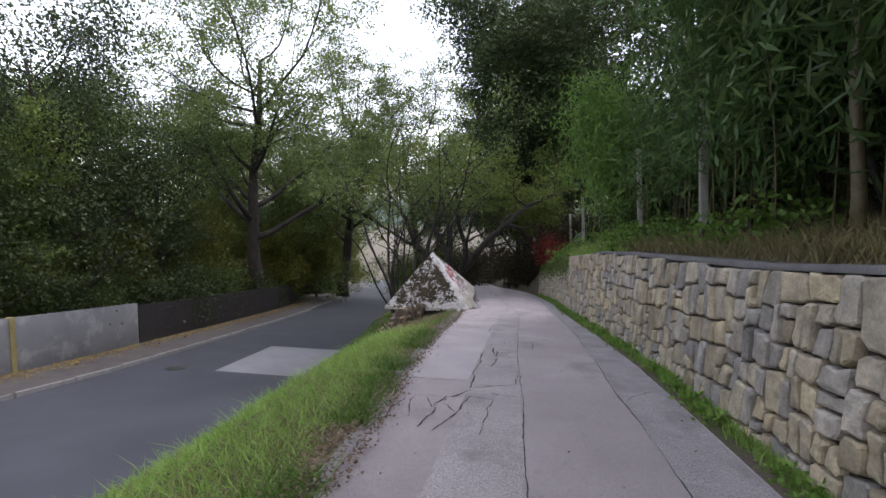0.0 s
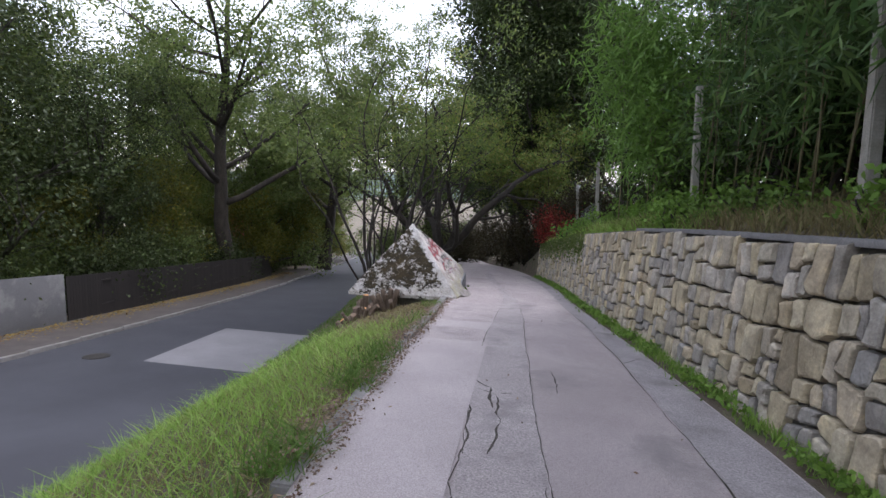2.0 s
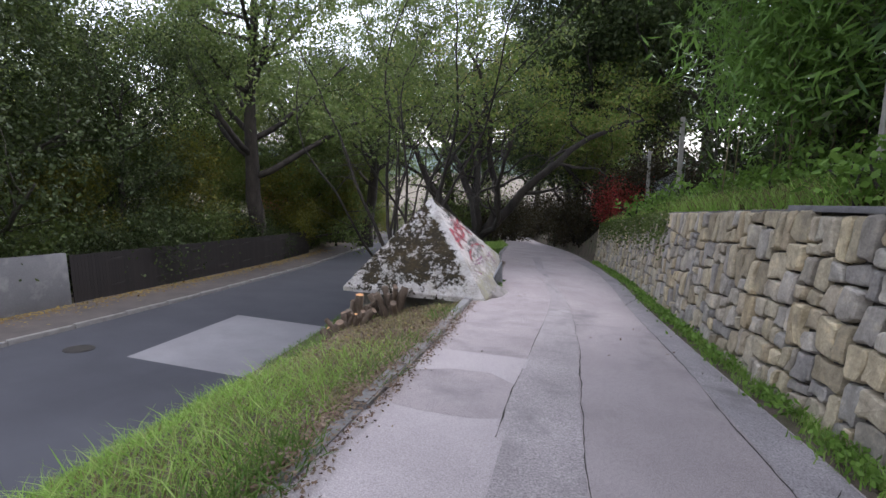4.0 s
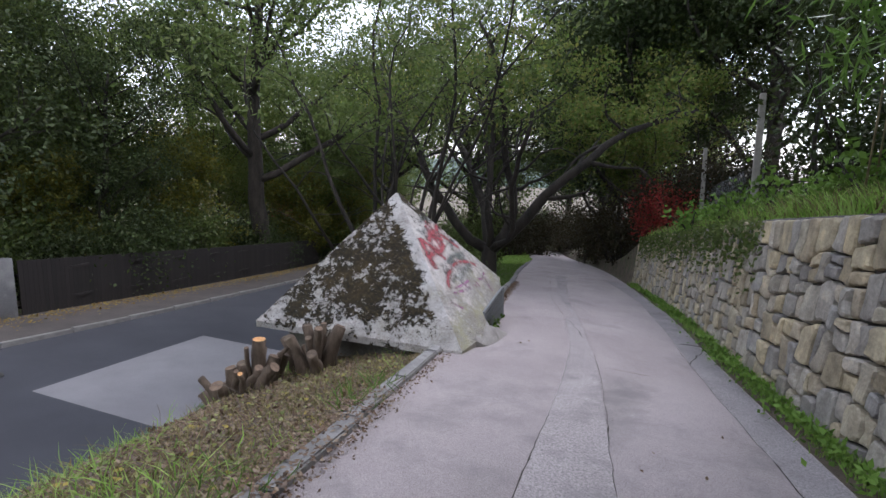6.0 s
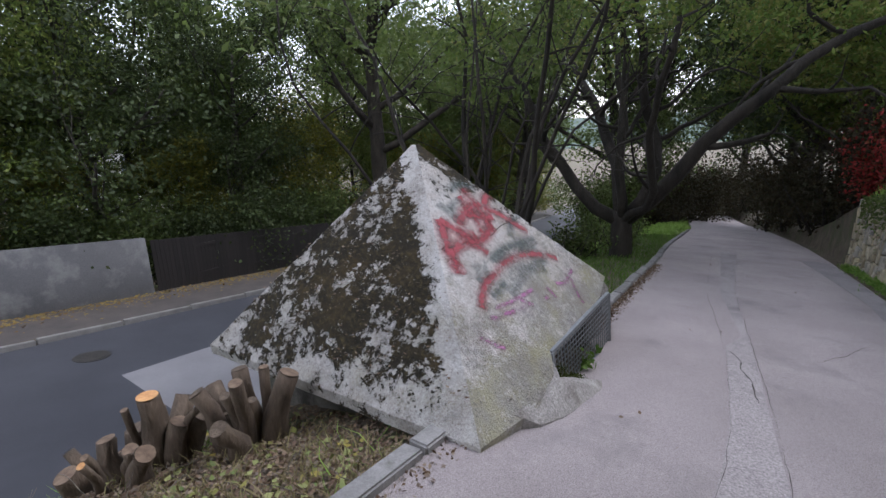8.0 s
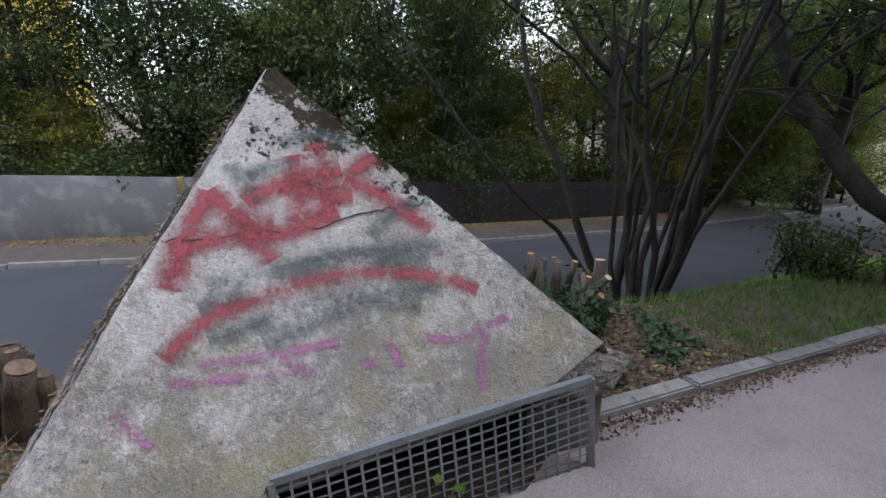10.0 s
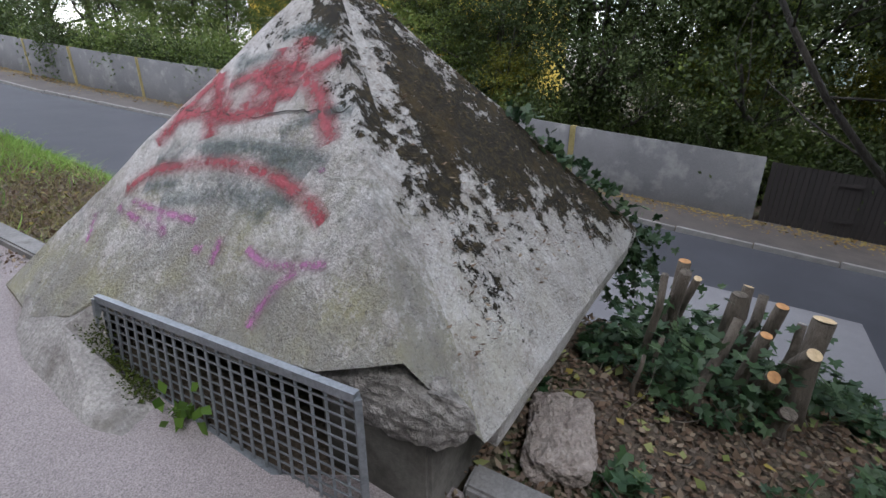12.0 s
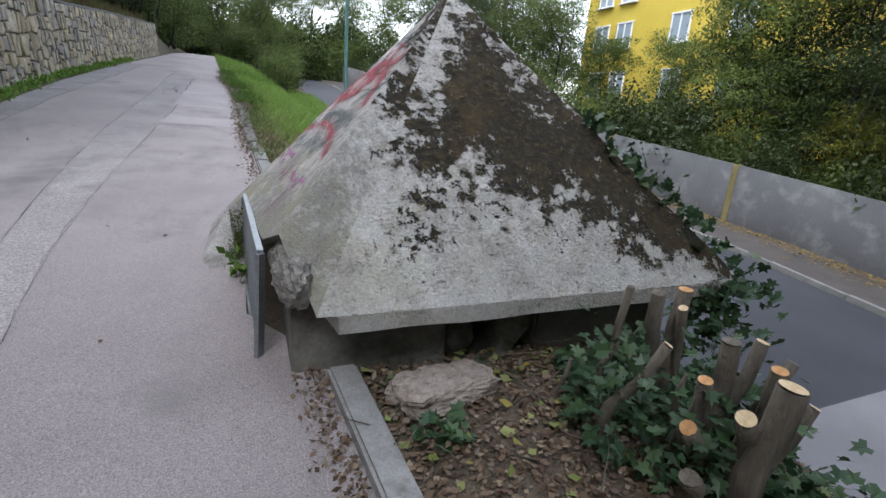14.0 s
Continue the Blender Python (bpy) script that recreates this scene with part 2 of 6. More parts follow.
# blue-green with the haze of distance mixed into the colour
M_HILL = surface("far_wooded_hill", [(0.3, (0.05, 0.075, 0.06)), (0.7, (0.09, 0.12, 0.1))], 0.05, 1.0, 0.95, 0.2, 0.2)


def stone_material(name, island):
    m, nt, b = mat_base(name)
    v = coords(nt)
    src = nt.nodes.new("ShaderNodeNewGeometry").outputs["Random Per Island"] if island else nt.nodes.new("ShaderNodeObjectInfo").outputs["Random"]
    add = nt.nodes.new("ShaderNodeVectorMath")
    add.operation = "ADD"
    sc = nt.nodes.new("ShaderNodeVectorMath")
    sc.operation = "SCALE"
    sc.inputs[0].default_value = (37, 61, 23)
    nt.links.new(src, sc.inputs["Scale"])
    nt.links.new(v, add.inputs[0])
    nt.links.new(sc.outputs[0], add.inputs[1])
    v = add.outputs[0]
    tone = ramp(nt, src, [(0.0, (0.24, 0.2, 0.135)), (0.18, (0.44, 0.38, 0.26)), (0.36, (0.28, 0.27, 0.26)), (0.52, (0.5, 0.42, 0.27)), (0.68, (0.22, 0.205, 0.19)), (0.85, (0.43, 0.39, 0.33)), (1.0, (0.36, 0.29, 0.18))])
    blotch = noise_tex(nt, v, 5.0, 7.0, 0.65)
    col = mix(nt, 0.75, tone, ramp(nt, blotch, [(0.3, (0.2, 0.19, 0.18)), (0.55, (0.5, 0.5, 0.5)), (0.75, (0.85, 0.8, 0.7))]), "OVERLAY")
    dark = noise_tex(nt, v, 2.3, 6.0, 0.7)
    col = mix(nt, ramp(nt, dark, [(0.52, (0, 0, 0)), (0.72, (0.6, 0.6, 0.6))]), col, (0.12, 0.11, 0.095))
    fine = noise_tex(nt, v, 38.0, 5.0, 0.7)
    col = mix(nt, 0.4, col, ramp(nt, fine, [(0.3, (0.25, 0.25, 0.25)), (0.7, (0.78, 0.78, 0.78))]), "OVERLAY")
    nt.links.new(col, b.inputs["Base Color"])
    b.inputs["Roughness"].default_value = 0.9
    bump(nt, b, mix(nt, 0.5, blotch, fine), 0.8, 0.025)
    return m


M_STONE = stone_material("rubble_stone", False)
M_STONE_FAR = stone_material("rubble_stone_far", True)


def math_node(nt, op, a, b, c=None, clamp=False):
    n = nt.nodes.new("ShaderNodeMath")
    n.operation = op
    n.use_clamp = clamp
    for i, x in enumerate((a, b, c)):
        if x is None:
            continue
        if isinstance(x, (int, float)):
            n.inputs[i].default_value = x
        else:
            nt.links.new(x, n.inputs[i])
    return n.outputs[0]


def scaled(nt, x, a, b, c, d):
    n = node(nt, "ShaderNodeMapRange", From_Min=a, From_Max=b, To_Min=c, To_Max=d)
    nt.links.new(x, n.inputs["Value"])
    return n.outputs[0]


def pyramid_material(name, bound, gain, ridge_a, ridge_b, mottle, most=0.15, least=-0.3):
    """Pale weathered concrete with mottled specks and dark moss in ragged patches.
    bound: height share at which the moss begins, along the face; ridge_a, ridge_b: how bare the two ridges are."""
    m, nt, b = mat_base(name)
    v = coords(nt)
    uv = nt.nodes.new("ShaderNodeUVMap")
    uv.uv_map = "face"
    sep = nt.nodes.new("ShaderNodeSeparateXYZ")
    nt.links.new(uv.outputs[0], sep.inputs[0])
    U, V = sep.outputs["X"], sep.outputs["Y"]
    col = ramp(nt, noise_tex(nt, v, 2.2, 8.0, 0.6), [(0.3, (0.45, 0.42, 0.4)), (0.5, (0.62, 0.585, 0.56)), (0.68, (0.78, 0.75, 0.73))])
    col = mix(nt, 0.5, col, ramp(nt, noise_tex(nt, v, 7.5, 8.0, 0.7), [(0.32, (0.2, 0.19, 0.18)), (0.5, (0.5, 0.5, 0.5)), (0.68, (0.8, 0.79, 0.78))]), "OVERLAY")
    grain = noise_tex(nt, v, 55.0, 4.0, 0.75)
    col = mix(nt, 0.6, col, ramp(nt, grain, [(0.32, (0.18, 0.18, 0.18)), (0.68, (0.82, 0.82, 0.82))]), "OVERLAY")
    # greyish and olive specks and blotches, denser towards the bottom
    mottle_src = math_node(nt, "ADD", mix(nt, 0.5, noise_tex(nt, v, 3.0, 8.0, 0.75), noise_tex(nt, v, 17.0, 7.0, 0.8)), scaled(nt, V, 0.05, 0.75, 0.07, -0.16))
    grey = ramp(nt, mottle_src, [(0.44, (0, 0, 0)), (0.56, (mottle, mottle, mottle))])
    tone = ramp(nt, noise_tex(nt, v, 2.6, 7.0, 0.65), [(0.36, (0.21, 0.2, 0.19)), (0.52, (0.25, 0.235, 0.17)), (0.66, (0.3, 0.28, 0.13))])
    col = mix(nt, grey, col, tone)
    pit = noise_tex(nt, v, 23.0, 6.0, 0.8)
    col = mix(nt, ramp(nt, pit, [(0.57, (0, 0, 0)), (0.65, (0.75, 0.75, 0.75))]), col, (0.12, 0.11, 0.1))
    # moss
    big = mix(nt, 0.5, noise_tex(nt, v, 2.1, 10.0, 0.72), noise_tex(nt, v, 11.0, 9.0, 0.8))
    big = math_node(nt, "MULTIPLY_ADD", big, 1.75, -0.375)
    start = ramp(nt, U, [(p, (h, h, h)) for p, h in bound])
    rise = math_node(nt, "MINIMUM", math_node(nt, "MAXIMUM", math_node(nt, "MULTIPLY", math_node(nt, "SUBTRACT", V, start), gain), least), most)
    width = math_node(nt, "SUBTRACT", 1.0, V)
    da = math_node(nt, "MULTIPLY", math_node(nt, "MULTIPLY", U, width), 2.8)
    db = math_node(nt, "MULTIPLY", math_node(nt, "MULTIPLY", math_node(nt, "SUBTRACT", 1.0, U), width), 2.8)
    src = math_node(nt, "ADD", big, rise)
    src = math_node(nt, "ADD", src, scaled(nt, da, 0.0, 0.34, ridge_a, 0.0))
    src = math_node(nt, "ADD", src, scaled(nt, db, 0.0, 0.22, ridge_b, 0.0))
    mask = ramp(nt, src, [(0.49, (0, 0, 0)), (0.515, (1, 1, 1))])
    tuft = noise_tex(nt, v, 26.0, 6.0, 0.75)
    mossc = ramp(nt, tuft, [(0.32, (0.006, 0.0045, 0.002)), (0.5, (0.020, 0.015, 0.006)), (0.62, (0.070, 0.050, 0.018)), (0.74, (0.16, 0.12, 0.05))])
    mossc = mix(nt, ramp(nt, noise_tex(nt, v, 3.5, 5.0, 0.6), [(0.5, (0, 0, 0)), (0.7, (0.5, 0.5, 0.5))]), mossc, (0.090, 0.058, 0.018))
    col = mix(nt, mask, col, mossc)
    nt.links.new(col, b.inputs["Base Color"])
    b.inputs["Roughness"].default_value = 0.93
    h = mix(nt, 0.5, mix(nt, mask, grain, tuft), mask, "ADD")
    bump(nt, b, h, 1.0, 0.03)
    return m


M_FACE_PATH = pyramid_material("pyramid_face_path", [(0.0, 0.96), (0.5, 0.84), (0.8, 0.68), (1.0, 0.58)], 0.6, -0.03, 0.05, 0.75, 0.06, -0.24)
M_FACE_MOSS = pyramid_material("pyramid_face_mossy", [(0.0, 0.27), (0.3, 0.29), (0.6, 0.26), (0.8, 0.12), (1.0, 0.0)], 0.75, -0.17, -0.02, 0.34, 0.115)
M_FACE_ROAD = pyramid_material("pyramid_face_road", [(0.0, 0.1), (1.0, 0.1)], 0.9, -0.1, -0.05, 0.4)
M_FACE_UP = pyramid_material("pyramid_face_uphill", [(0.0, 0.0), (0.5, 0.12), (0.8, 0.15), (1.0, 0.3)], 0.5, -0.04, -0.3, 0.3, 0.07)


def spray_material(name, colour, cover, low):
    m, nt, b = mat_base(name)
    uv = nt.nodes.new("ShaderNodeUVMap")
    uv.uv_map = "across"
    sep = nt.nodes.new("ShaderNodeSeparateXYZ")
    nt.links.new(uv.outputs[0], sep.inputs[0])
    edge = ramp(nt, sep.outputs["X"], [(0.0, (0, 0, 0)), (0.45, (1, 1, 1)), (0.55, (1, 1, 1)), (1.0, (0, 0, 0))])
    v = coords(nt)
    n1 = ramp(nt, mix(nt, 0.5, noise_tex(nt, v, 5.0, 6.0, 0.7), noise_tex(nt, v, 27.0, 8.0, 0.85)), [(0.42, (low, low, low)), (0.54, (1, 1, 1))])
    f = mix(nt, 1.0, edge, n1, "MULTIPLY")
    f = mix(nt, 1.0, f, (cover, cover, cover), "MULTIPLY")
    n2 = noise_tex(nt, v, 6.0, 5.0, 0.6)
    col = mix(nt, n2, colour, tuple(c * 0.6 for c in colour))
    nt.links.new(col, b.inputs["Base Color"])
    b.inputs["Roughness"].default_value = 0.8
    bump(nt, b, noise_tex(nt, v, 55.0, 4.0, 0.75), 0.9, 0.02)
    tp = nt.nodes.new("ShaderNodeBsdfTransparent")
    mx = nt.nodes.new("ShaderNodeMixShader")
    nt.links.new(f, mx.inputs[0])
    nt.links.new(tp.outputs[0], mx.inputs[1])
    nt.links.new(b.outputs[0], mx.inputs[2])
    nt.links.new(mx.outputs[0], nt.nodes["Material Output"].inputs["Surface"])
    return m


M_SPRAY_RED = spray_material("red_spray", (0.52, 0.105, 0.13), 0.95, 0.3)
M_SPRAY_TEAL = spray_material("teal_spray", (0.14, 0.19, 0.19), 0.6, 0.0)
M_SPRAY_PINK = spray_material("magenta_spray", (0.66, 0.25, 0.52), 0.8, 0.0)
M_GLASS = bpy.data.materials.new("window_glass")
M_GLASS.use_nodes = True
# pale blue-grey base: the reflected sky is painted into the panes
M_GLASS.node_tree.nodes["Principled BSDF"].inputs["Base Color"].default_value = (0.3, 0.35, 0.4, 1)
M_GLASS.node_tree.nodes["Principled BSDF"].inputs["Roughness"].default_value = 0.08


# ---- plan ----
def lerp_table(table, y):
    return float(np.interp(y, [a for a, _ in table], [b for _, b in table]))


PATH_Z = [(-60, 4.9), (-40, 4.0), (-27, 3.1), (-13.8, 1.86), (-8.67, 1.32), (-4.4, 0.86), (0, 0.30), (2.1, 0.04), (4, -0.17), (10, -0.98), (20, -2.4), (40, -5.3), (80, -9.5)]
KERB_X = [(-60, 2.6), (-27, 1.3), (-16.6, 0.76), (-10.4, 0.42), (-8.7, 0.22), (-5.5, 0.04), (-2.7, -0.03), (-0.6, -0.16), (1.0, -0.25), (3.4, -0.34), (6.4, -0.68), (9.4, -0.98), (14, -1.6), (26, -2.8), (40, -5.2), (80, -13.5)]
WALL_X = [(-60, 5.3), (-25, 3.75), (-10, 3.74), (-7.5, 3.72), (-4, 3.54), (-2, 3.43), (0, 3.34), (2, 3.26), (6, 3.15), (8, 3.0), (14, 2.6), (20, 2.1), (30, 0.7), (80, -9)]
WALL_H = [(-25, 1.4), (-10, 1.52), (-8, 1.6), (-2, 1.86), (2, 1.92), (14, 1.7)]
ROAD_L = [(-60, -9.6), (-28, -10.6), (-20, -11.7), (-10, -13.1), (-4, -13.6), (0, -13.65), (3, -13.85), (8, -14.3), (15, -15.05), (21, -15.8), (37, -19), (90, -30)]
ROAD_R = [(-60, -5.6), (-28, -6.0), (-20, -5.7), (-7, -5.8), (0, -6.2), (6.5, -6.9), (14, -8.1), (20, -9.4), (40, -13.2), (90, -24)]
PAVE_W = 2.75


def path_z(y):
    return lerp_table(PATH_Z, y)


def kerb_x(y):
    return lerp_table(KERB_X, y)


def wall_x(y):
    return lerp_table(WALL_X, y)


def road_l(y):
    return lerp_table(ROAD_L, y)


def road_r(y):
    return lerp_table(ROAD_R, y)


def wall_h(y):
    return lerp_table(WALL_H, y)


def road_z(y):
    return -2.70 - 0.105 * max(-60.0, min(90.0, y))


def ground_z(x, y):
    """Height of the ground at any place."""
    k, w, p, r = kerb_x(y), wall_x(y), path_z(y), road_z(y)
    if x < road_l(y) - 0.1:
        return r + 0.10
    if x < road_r(y):
        return r - 0.02
    if x < k:
        u = k - x
        total = k - road_r(y)
        shelf = p - 0.05 - (0.09 + 0.15 * max(0.0, min(1.0, (2.2 - y) / 1.8))) * min(u, 2.6)
        shelf += 0.17 * math.exp(-((x + 1.6) ** 2 + (y - 4.0) ** 2) / 0.9)
        s = max(0.0, (u - 1.9) / max(0.1, total - 1.9))
        s = 1 - (1 - s) ** 1.5
        return shelf * (1 - s) + (r + 0.0) * s
    if x < w + 0.1:
        return p - 0.03
    top = p + wall_h(y) - 0.08 if -22 < y < 14 else p + 1.6 * max(0.25, 1 - (abs(y + 4) - 18) / 10)
    return top + 0.28 * min(25.0, x - w - 0.1) + 0.05 * max(0.0, x - w - 25)


# ---- building helpers ----
def part(name, bm, material, parent=None, label=""):
    """Links a bmesh as one mesh object, under a thing or a part."""
    me = bpy.data.meshes.new(name)
    bm.to_mesh(me)
    bm.free()
    me.materials.append(material)
    ob = new(name, me)
    if parent:
        ob.parent = parent
    if label:
        ob["label"] = label
    return ob


def piece(name, me, parent, m):
    ob = new(name, me)
    ob.parent = parent
    ob.matrix_basis = m
    return ob


def empty(name, m, label, category, group="", kind=""):
    ob = new(name)
    ob.matrix_world = m
    return tagged(ob, label, category, group, kind)


def mesh_of(name, verts, faces, material, smooth=False):
    me = bpy.data.meshes.new(name)
    me.from_pydata(verts, [], faces)
    if smooth:
        me.polygons.foreach_set("use_smooth", [True] * len(me.polygons))
    me.materials.append(material)
    me.update()
    return me


def strip(name, ys, columns, material, label, category, parent=None, kind="structure"):
    """A sheet over rows at ys; columns(y) gives the (x, z) points across."""
    verts, faces = [], []
    for y in ys:
        row = columns(y)
        n = len(row)
        verts += [(x, y, z) for x, z in row]
    for j in range(len(ys) - 1):
        for i in range(n - 1):
            a = j * n + i
            faces.append((a, a + 1, a + n + 1, a + n))
    ob = new(name, mesh_of(name, verts, faces, material, True))
    return tagged(ob, label, category, kind=kind)


def box_bm(sx, sy, sz, bevel=0.0, at=(0, 0, 0)):
    bm = bmesh.new()
    bmesh.ops.create_cube(bm, size=1, matrix=Matrix.Translation(at) @ Matrix.Diagonal((sx, sy, sz, 1)))
    if bevel:
        bmesh.ops.bevel(bm, geom=bm.edges[:], offset=bevel, segments=2, affect="EDGES")
    return bm


def tube(points, radii, sides=7):
    """Vertices and faces of a tapered tube along points."""
    verts, faces = [], []
    pts = [Vector(p) for p in points]
    side = None
    for i, p in enumerate(pts):
        d = (pts[min(i + 1, len(pts) - 1)] - pts[max(i - 1, 0)]).normalized()
        if side is None:
            side = d.orthogonal().normalized()
        side = (side - d * side.dot(d)).normalized()
        up = d.cross(side)
        for k in range(sides):
            a = 2 * math.pi * k / sides
            verts.append(p + radii[i] * (math.cos(a) * side + math.sin(a) * up))
    for i in range(len(pts) - 1):
        for k in range(sides):
            a, b = i * sides + k, i * sides + (k + 1) % sides
            faces.append((a, b, b + sides, a + sides))
    faces.append(tuple(range(sides))[::-1])
    faces.append(tuple(range((len(pts) - 1) * sides, len(pts) * sides)))
    return verts, faces


# ---- ground, path, road ----
def rows(a, b, near_a=-14, near_b=14, fine=0.5, coarse=4.0):
    out, y = [], a
    while y < b:
        out.append(y)
        y += fine if near_a <= y < near_b else coarse
    return out + [b]


def ground_columns(y):
    k, w, a, b = kerb_x(y), wall_x(y), road_l(y), road_r(y)
    xs = [-900, -300, -160, -110, a - 45, a - 25, a - 12, a - PAVE_W - 0.3, a - 0.12, a - 0.05, (a + b) / 2, b]
    xs += [b + (k - b) * i / 24 for i in range(1, 24)]
    xs += [k - 0.02, k + 0.02, (k + w) / 2, w + 0.08, w + 0.22] + [w + 0.22 + d for d in (0.5, 1, 2, 4, 8, 16, 30, 80, 300, 900)]
    return [(x, ground_z(x, y) + (0.05 * noise.noise((x * 0.9, y * 0.9, 0)) if b + 0.3 < x < k - 0.3 else 0)) for x in xs]


strip("ground", [-900, -300, -120] + rows(-60, 80) + [150, 400, 1500], ground_columns, M_SOIL, "brown soil and litter covered sloping ground", "ground")


def path_columns(y):
    k, w = (0.03 if 1.45 < y < 2.95 else kerb_x(y)), wall_x(y)
    return [(k + (w - 0.28 - k) * i / 8, path_z(y) + 0.02 * math.sin(math.pi * i / 8)) for i in range(9)]


strip("path", rows(-60, 80), path_columns, M_PATH, "cracked pale grey asphalt footpath sloping downhill", "path")
strip("road", rows(-60, 90, 0, 0), lambda y: [(x, road_z(y)) for x in (road_l(y), (road_l(y) + road_r(y)) / 2, road_r(y))], M_ROAD, "dark grey asphalt road running downhill", "road")
strip("pavement", rows(-60, 90, 0, 0), lambda y: [(x, road_z(y) + 0.13) for x in (road_l(y) - PAVE_W, road_l(y) - 0.15)], M_PAVEMENT, "narrow leaf-littered asphalt pavement", "pavement")
strip("road_patch", [1.62, 6.9], lambda y: [(-10.15 - 0.115 * (y - 1.62), road_z(y) + 0.006), (-6.32 - 0.115 * (y - 1.62), road_z(y) + 0.006)], M_PATCH, "lighter grey resurfaced patch on the road", "road")


# ---- the stone retaining wall ----
def wall_point(y, h, out=0.0):
    """A place on the face of the retaining wall: y along it, h above the path."""
    return Vector((wall_x(y) + 0.05 * h - out, y, path_z(y) + h))


ys = [-24.5 + 0.5 * i for i in range(78)]
wall_stone = strip("wall_stone", ys, lambda y: [(wall_x(y) + 0.03, path_z(y) - 0.3), (wall_x(y) + 0.03 + 0.05 * wall_h(y), path_z(y) + wall_h(y) - 0.02), (wall_x(y) + 0.45, path_z(y) + wall_h(y) - 0.02), (wall_x(y) + 0.45, path_z(y) - 0.3)], M_MORTAR, "retaining wall of rough grey and ochre rubble stones", "wall")
strip("wall_coping", [y for y in ys if y < -2.4], lambda y: [(wall_x(y) + 0.06, path_z(y) + wall_h(y) - 0.03), (wall_x(y) + 0.06, path_z(y) + wall_h(y) + 0.025), (wall_x(y) + 0.42, path_z(y) + wall_h(y) + 0.03), (wall_x(y) + 0.42, path_z(y) + wall_h(y) - 0.03)], M_COPING, "thin grey mortar coping along the retaining wall", "wall")


# ---- the garden wall and dark fence across the road ----
def fence_x(y):
    return road_l(y) - PAVE_W


for k, (y0, y1) in enumerate([(-60, -6.4), (-6.4, -0.95), (-0.95, 5.1)]):
    n = max(1, round((y1 - y0) / 3))
    yy = [y0 + 0.09 + (y1 - y0 - 0.18) * i / n for i in range(n + 1)]
    strip("wall_garden", yy, lambda y: [(fence_x(y) + 0.1, road_z(y) - 0.1), (fence_x(y) + 0.1, road_z(y) + 2.12), (fence_x(y) - 0.1, road_z(y) + 2.12), (fence_x(y) - 0.1, road_z(y) - 0.1)], M_GARDENWALL, "pale grey rendered garden wall along the pavement", "wall")
for y in (-52, -46, -40, -34, -29, -23.5, -18, -12.2, -6.4, -0.95):
    bm = box_bm(0.26, 0.2, 2.2, 0.012, (0, 0, 1.10))
    ob = part("wall_post", bm, M_POST_OCHRE)
    ob.matrix_world = pose(fence_x(y), y, road_z(y) - 0.06)
    tagged(ob, "ochre painted concrete post in the garden wall", "post", "garden wall posts")

fence_mesh = part("board", box_bm(0.03, 0.142, 1.9, 0.004, (0, 0, 0.95)), M_DARKFENCE)
fence_data = fence_mesh.data
bpy.data.objects.remove(fence_mesh)
for k in range(9):
    y0 = 5.18 + k * 2.4
    fence = empty("wooden_fence", pose(fence_x(y0 + 1.2), y0, 0), "dark stained vertical board fence beside the pavement", "fence", "dark fence panels")
    for i in range(16):
        y = y0 + 0.075 + 0.15 * i
        piece("board", fence_data, fence, pose(fence_x(y) - fence_x(y0 + 1.2), y - y0, road_z(y) + 0.1 + 0.02 * random.random()))
    for h in (0.4, 1.5):
        rail = part("rail", box_bm(0.05, 2.4, 0.09, 0.0, (-0.045, 1.2, h)), M_DARKFENCE, fence)
        rail.matrix_basis = pose(0, 0, road_z(y0 + 1.2) + 0.1)

# ---- kerbs ----
kerb_side = empty("kerb", pose(0, 0, 0), "worn grey granite kerb along the footpath", "kerb", kind="structure")
kerb_meshes = []
for i in range(4):
    bm = box_bm(0.14, 0.98, 0.24, 0.014)
    for v in bm.verts:
        v.co += 0.008 * Vector(noise.noise_vector(v.co * 5 + Vector((i * 7, 0, 0))))
    ob = part("kerb_stone", bm, M_KERB)
    kerb_meshes.append(ob.data)
    bpy.data.objects.remove(ob)
y = -11.88
while y < 24:
    if not (0.3 < y < 3.0) and (y > -5.5 or random.random() < 0.75):
        a = math.degrees(math.atan2(kerb_x(y + 1) - kerb_x(y), 1))
        s = math.degrees(math.atan2(path_z(y + 1) - path_z(y), 1))
        drop = 0.05 if y < -5 else 0.0
        piece("kerb_stone", kerb_meshes[random.randrange(4)], kerb_side, pose(kerb_x(y + 0.5) - 0.05 + 0.012 * random.uniform(-1, 1), y + 0.5, path_z(y + 0.5) - 0.065 - drop, s, random.uniform(-3, 3), -a + random.uniform(-1, 1)))
    y += 1.0
kerb_road = empty("kerb", pose(0, 0, 0), "pale stone kerb between road and pavement", "kerb", kind="structure")
bm = box_bm(0.15, 1.98, 0.3, 0.012)
ob = part("kerb_stone", bm, M_KERB_PALE)
kd = ob.data
bpy.data.objects.remove(ob)
for i in range(62):
    y = -52 + 2 * i
    a = math.degrees(math.atan2(road_l(y + 1) - road_l(y - 1), 2))
    piece("kerb_stone", kd, kerb_road, pose(road_l(y) - 0.075, y, road_z(y) - 0.01, -6.8, 0, -a))


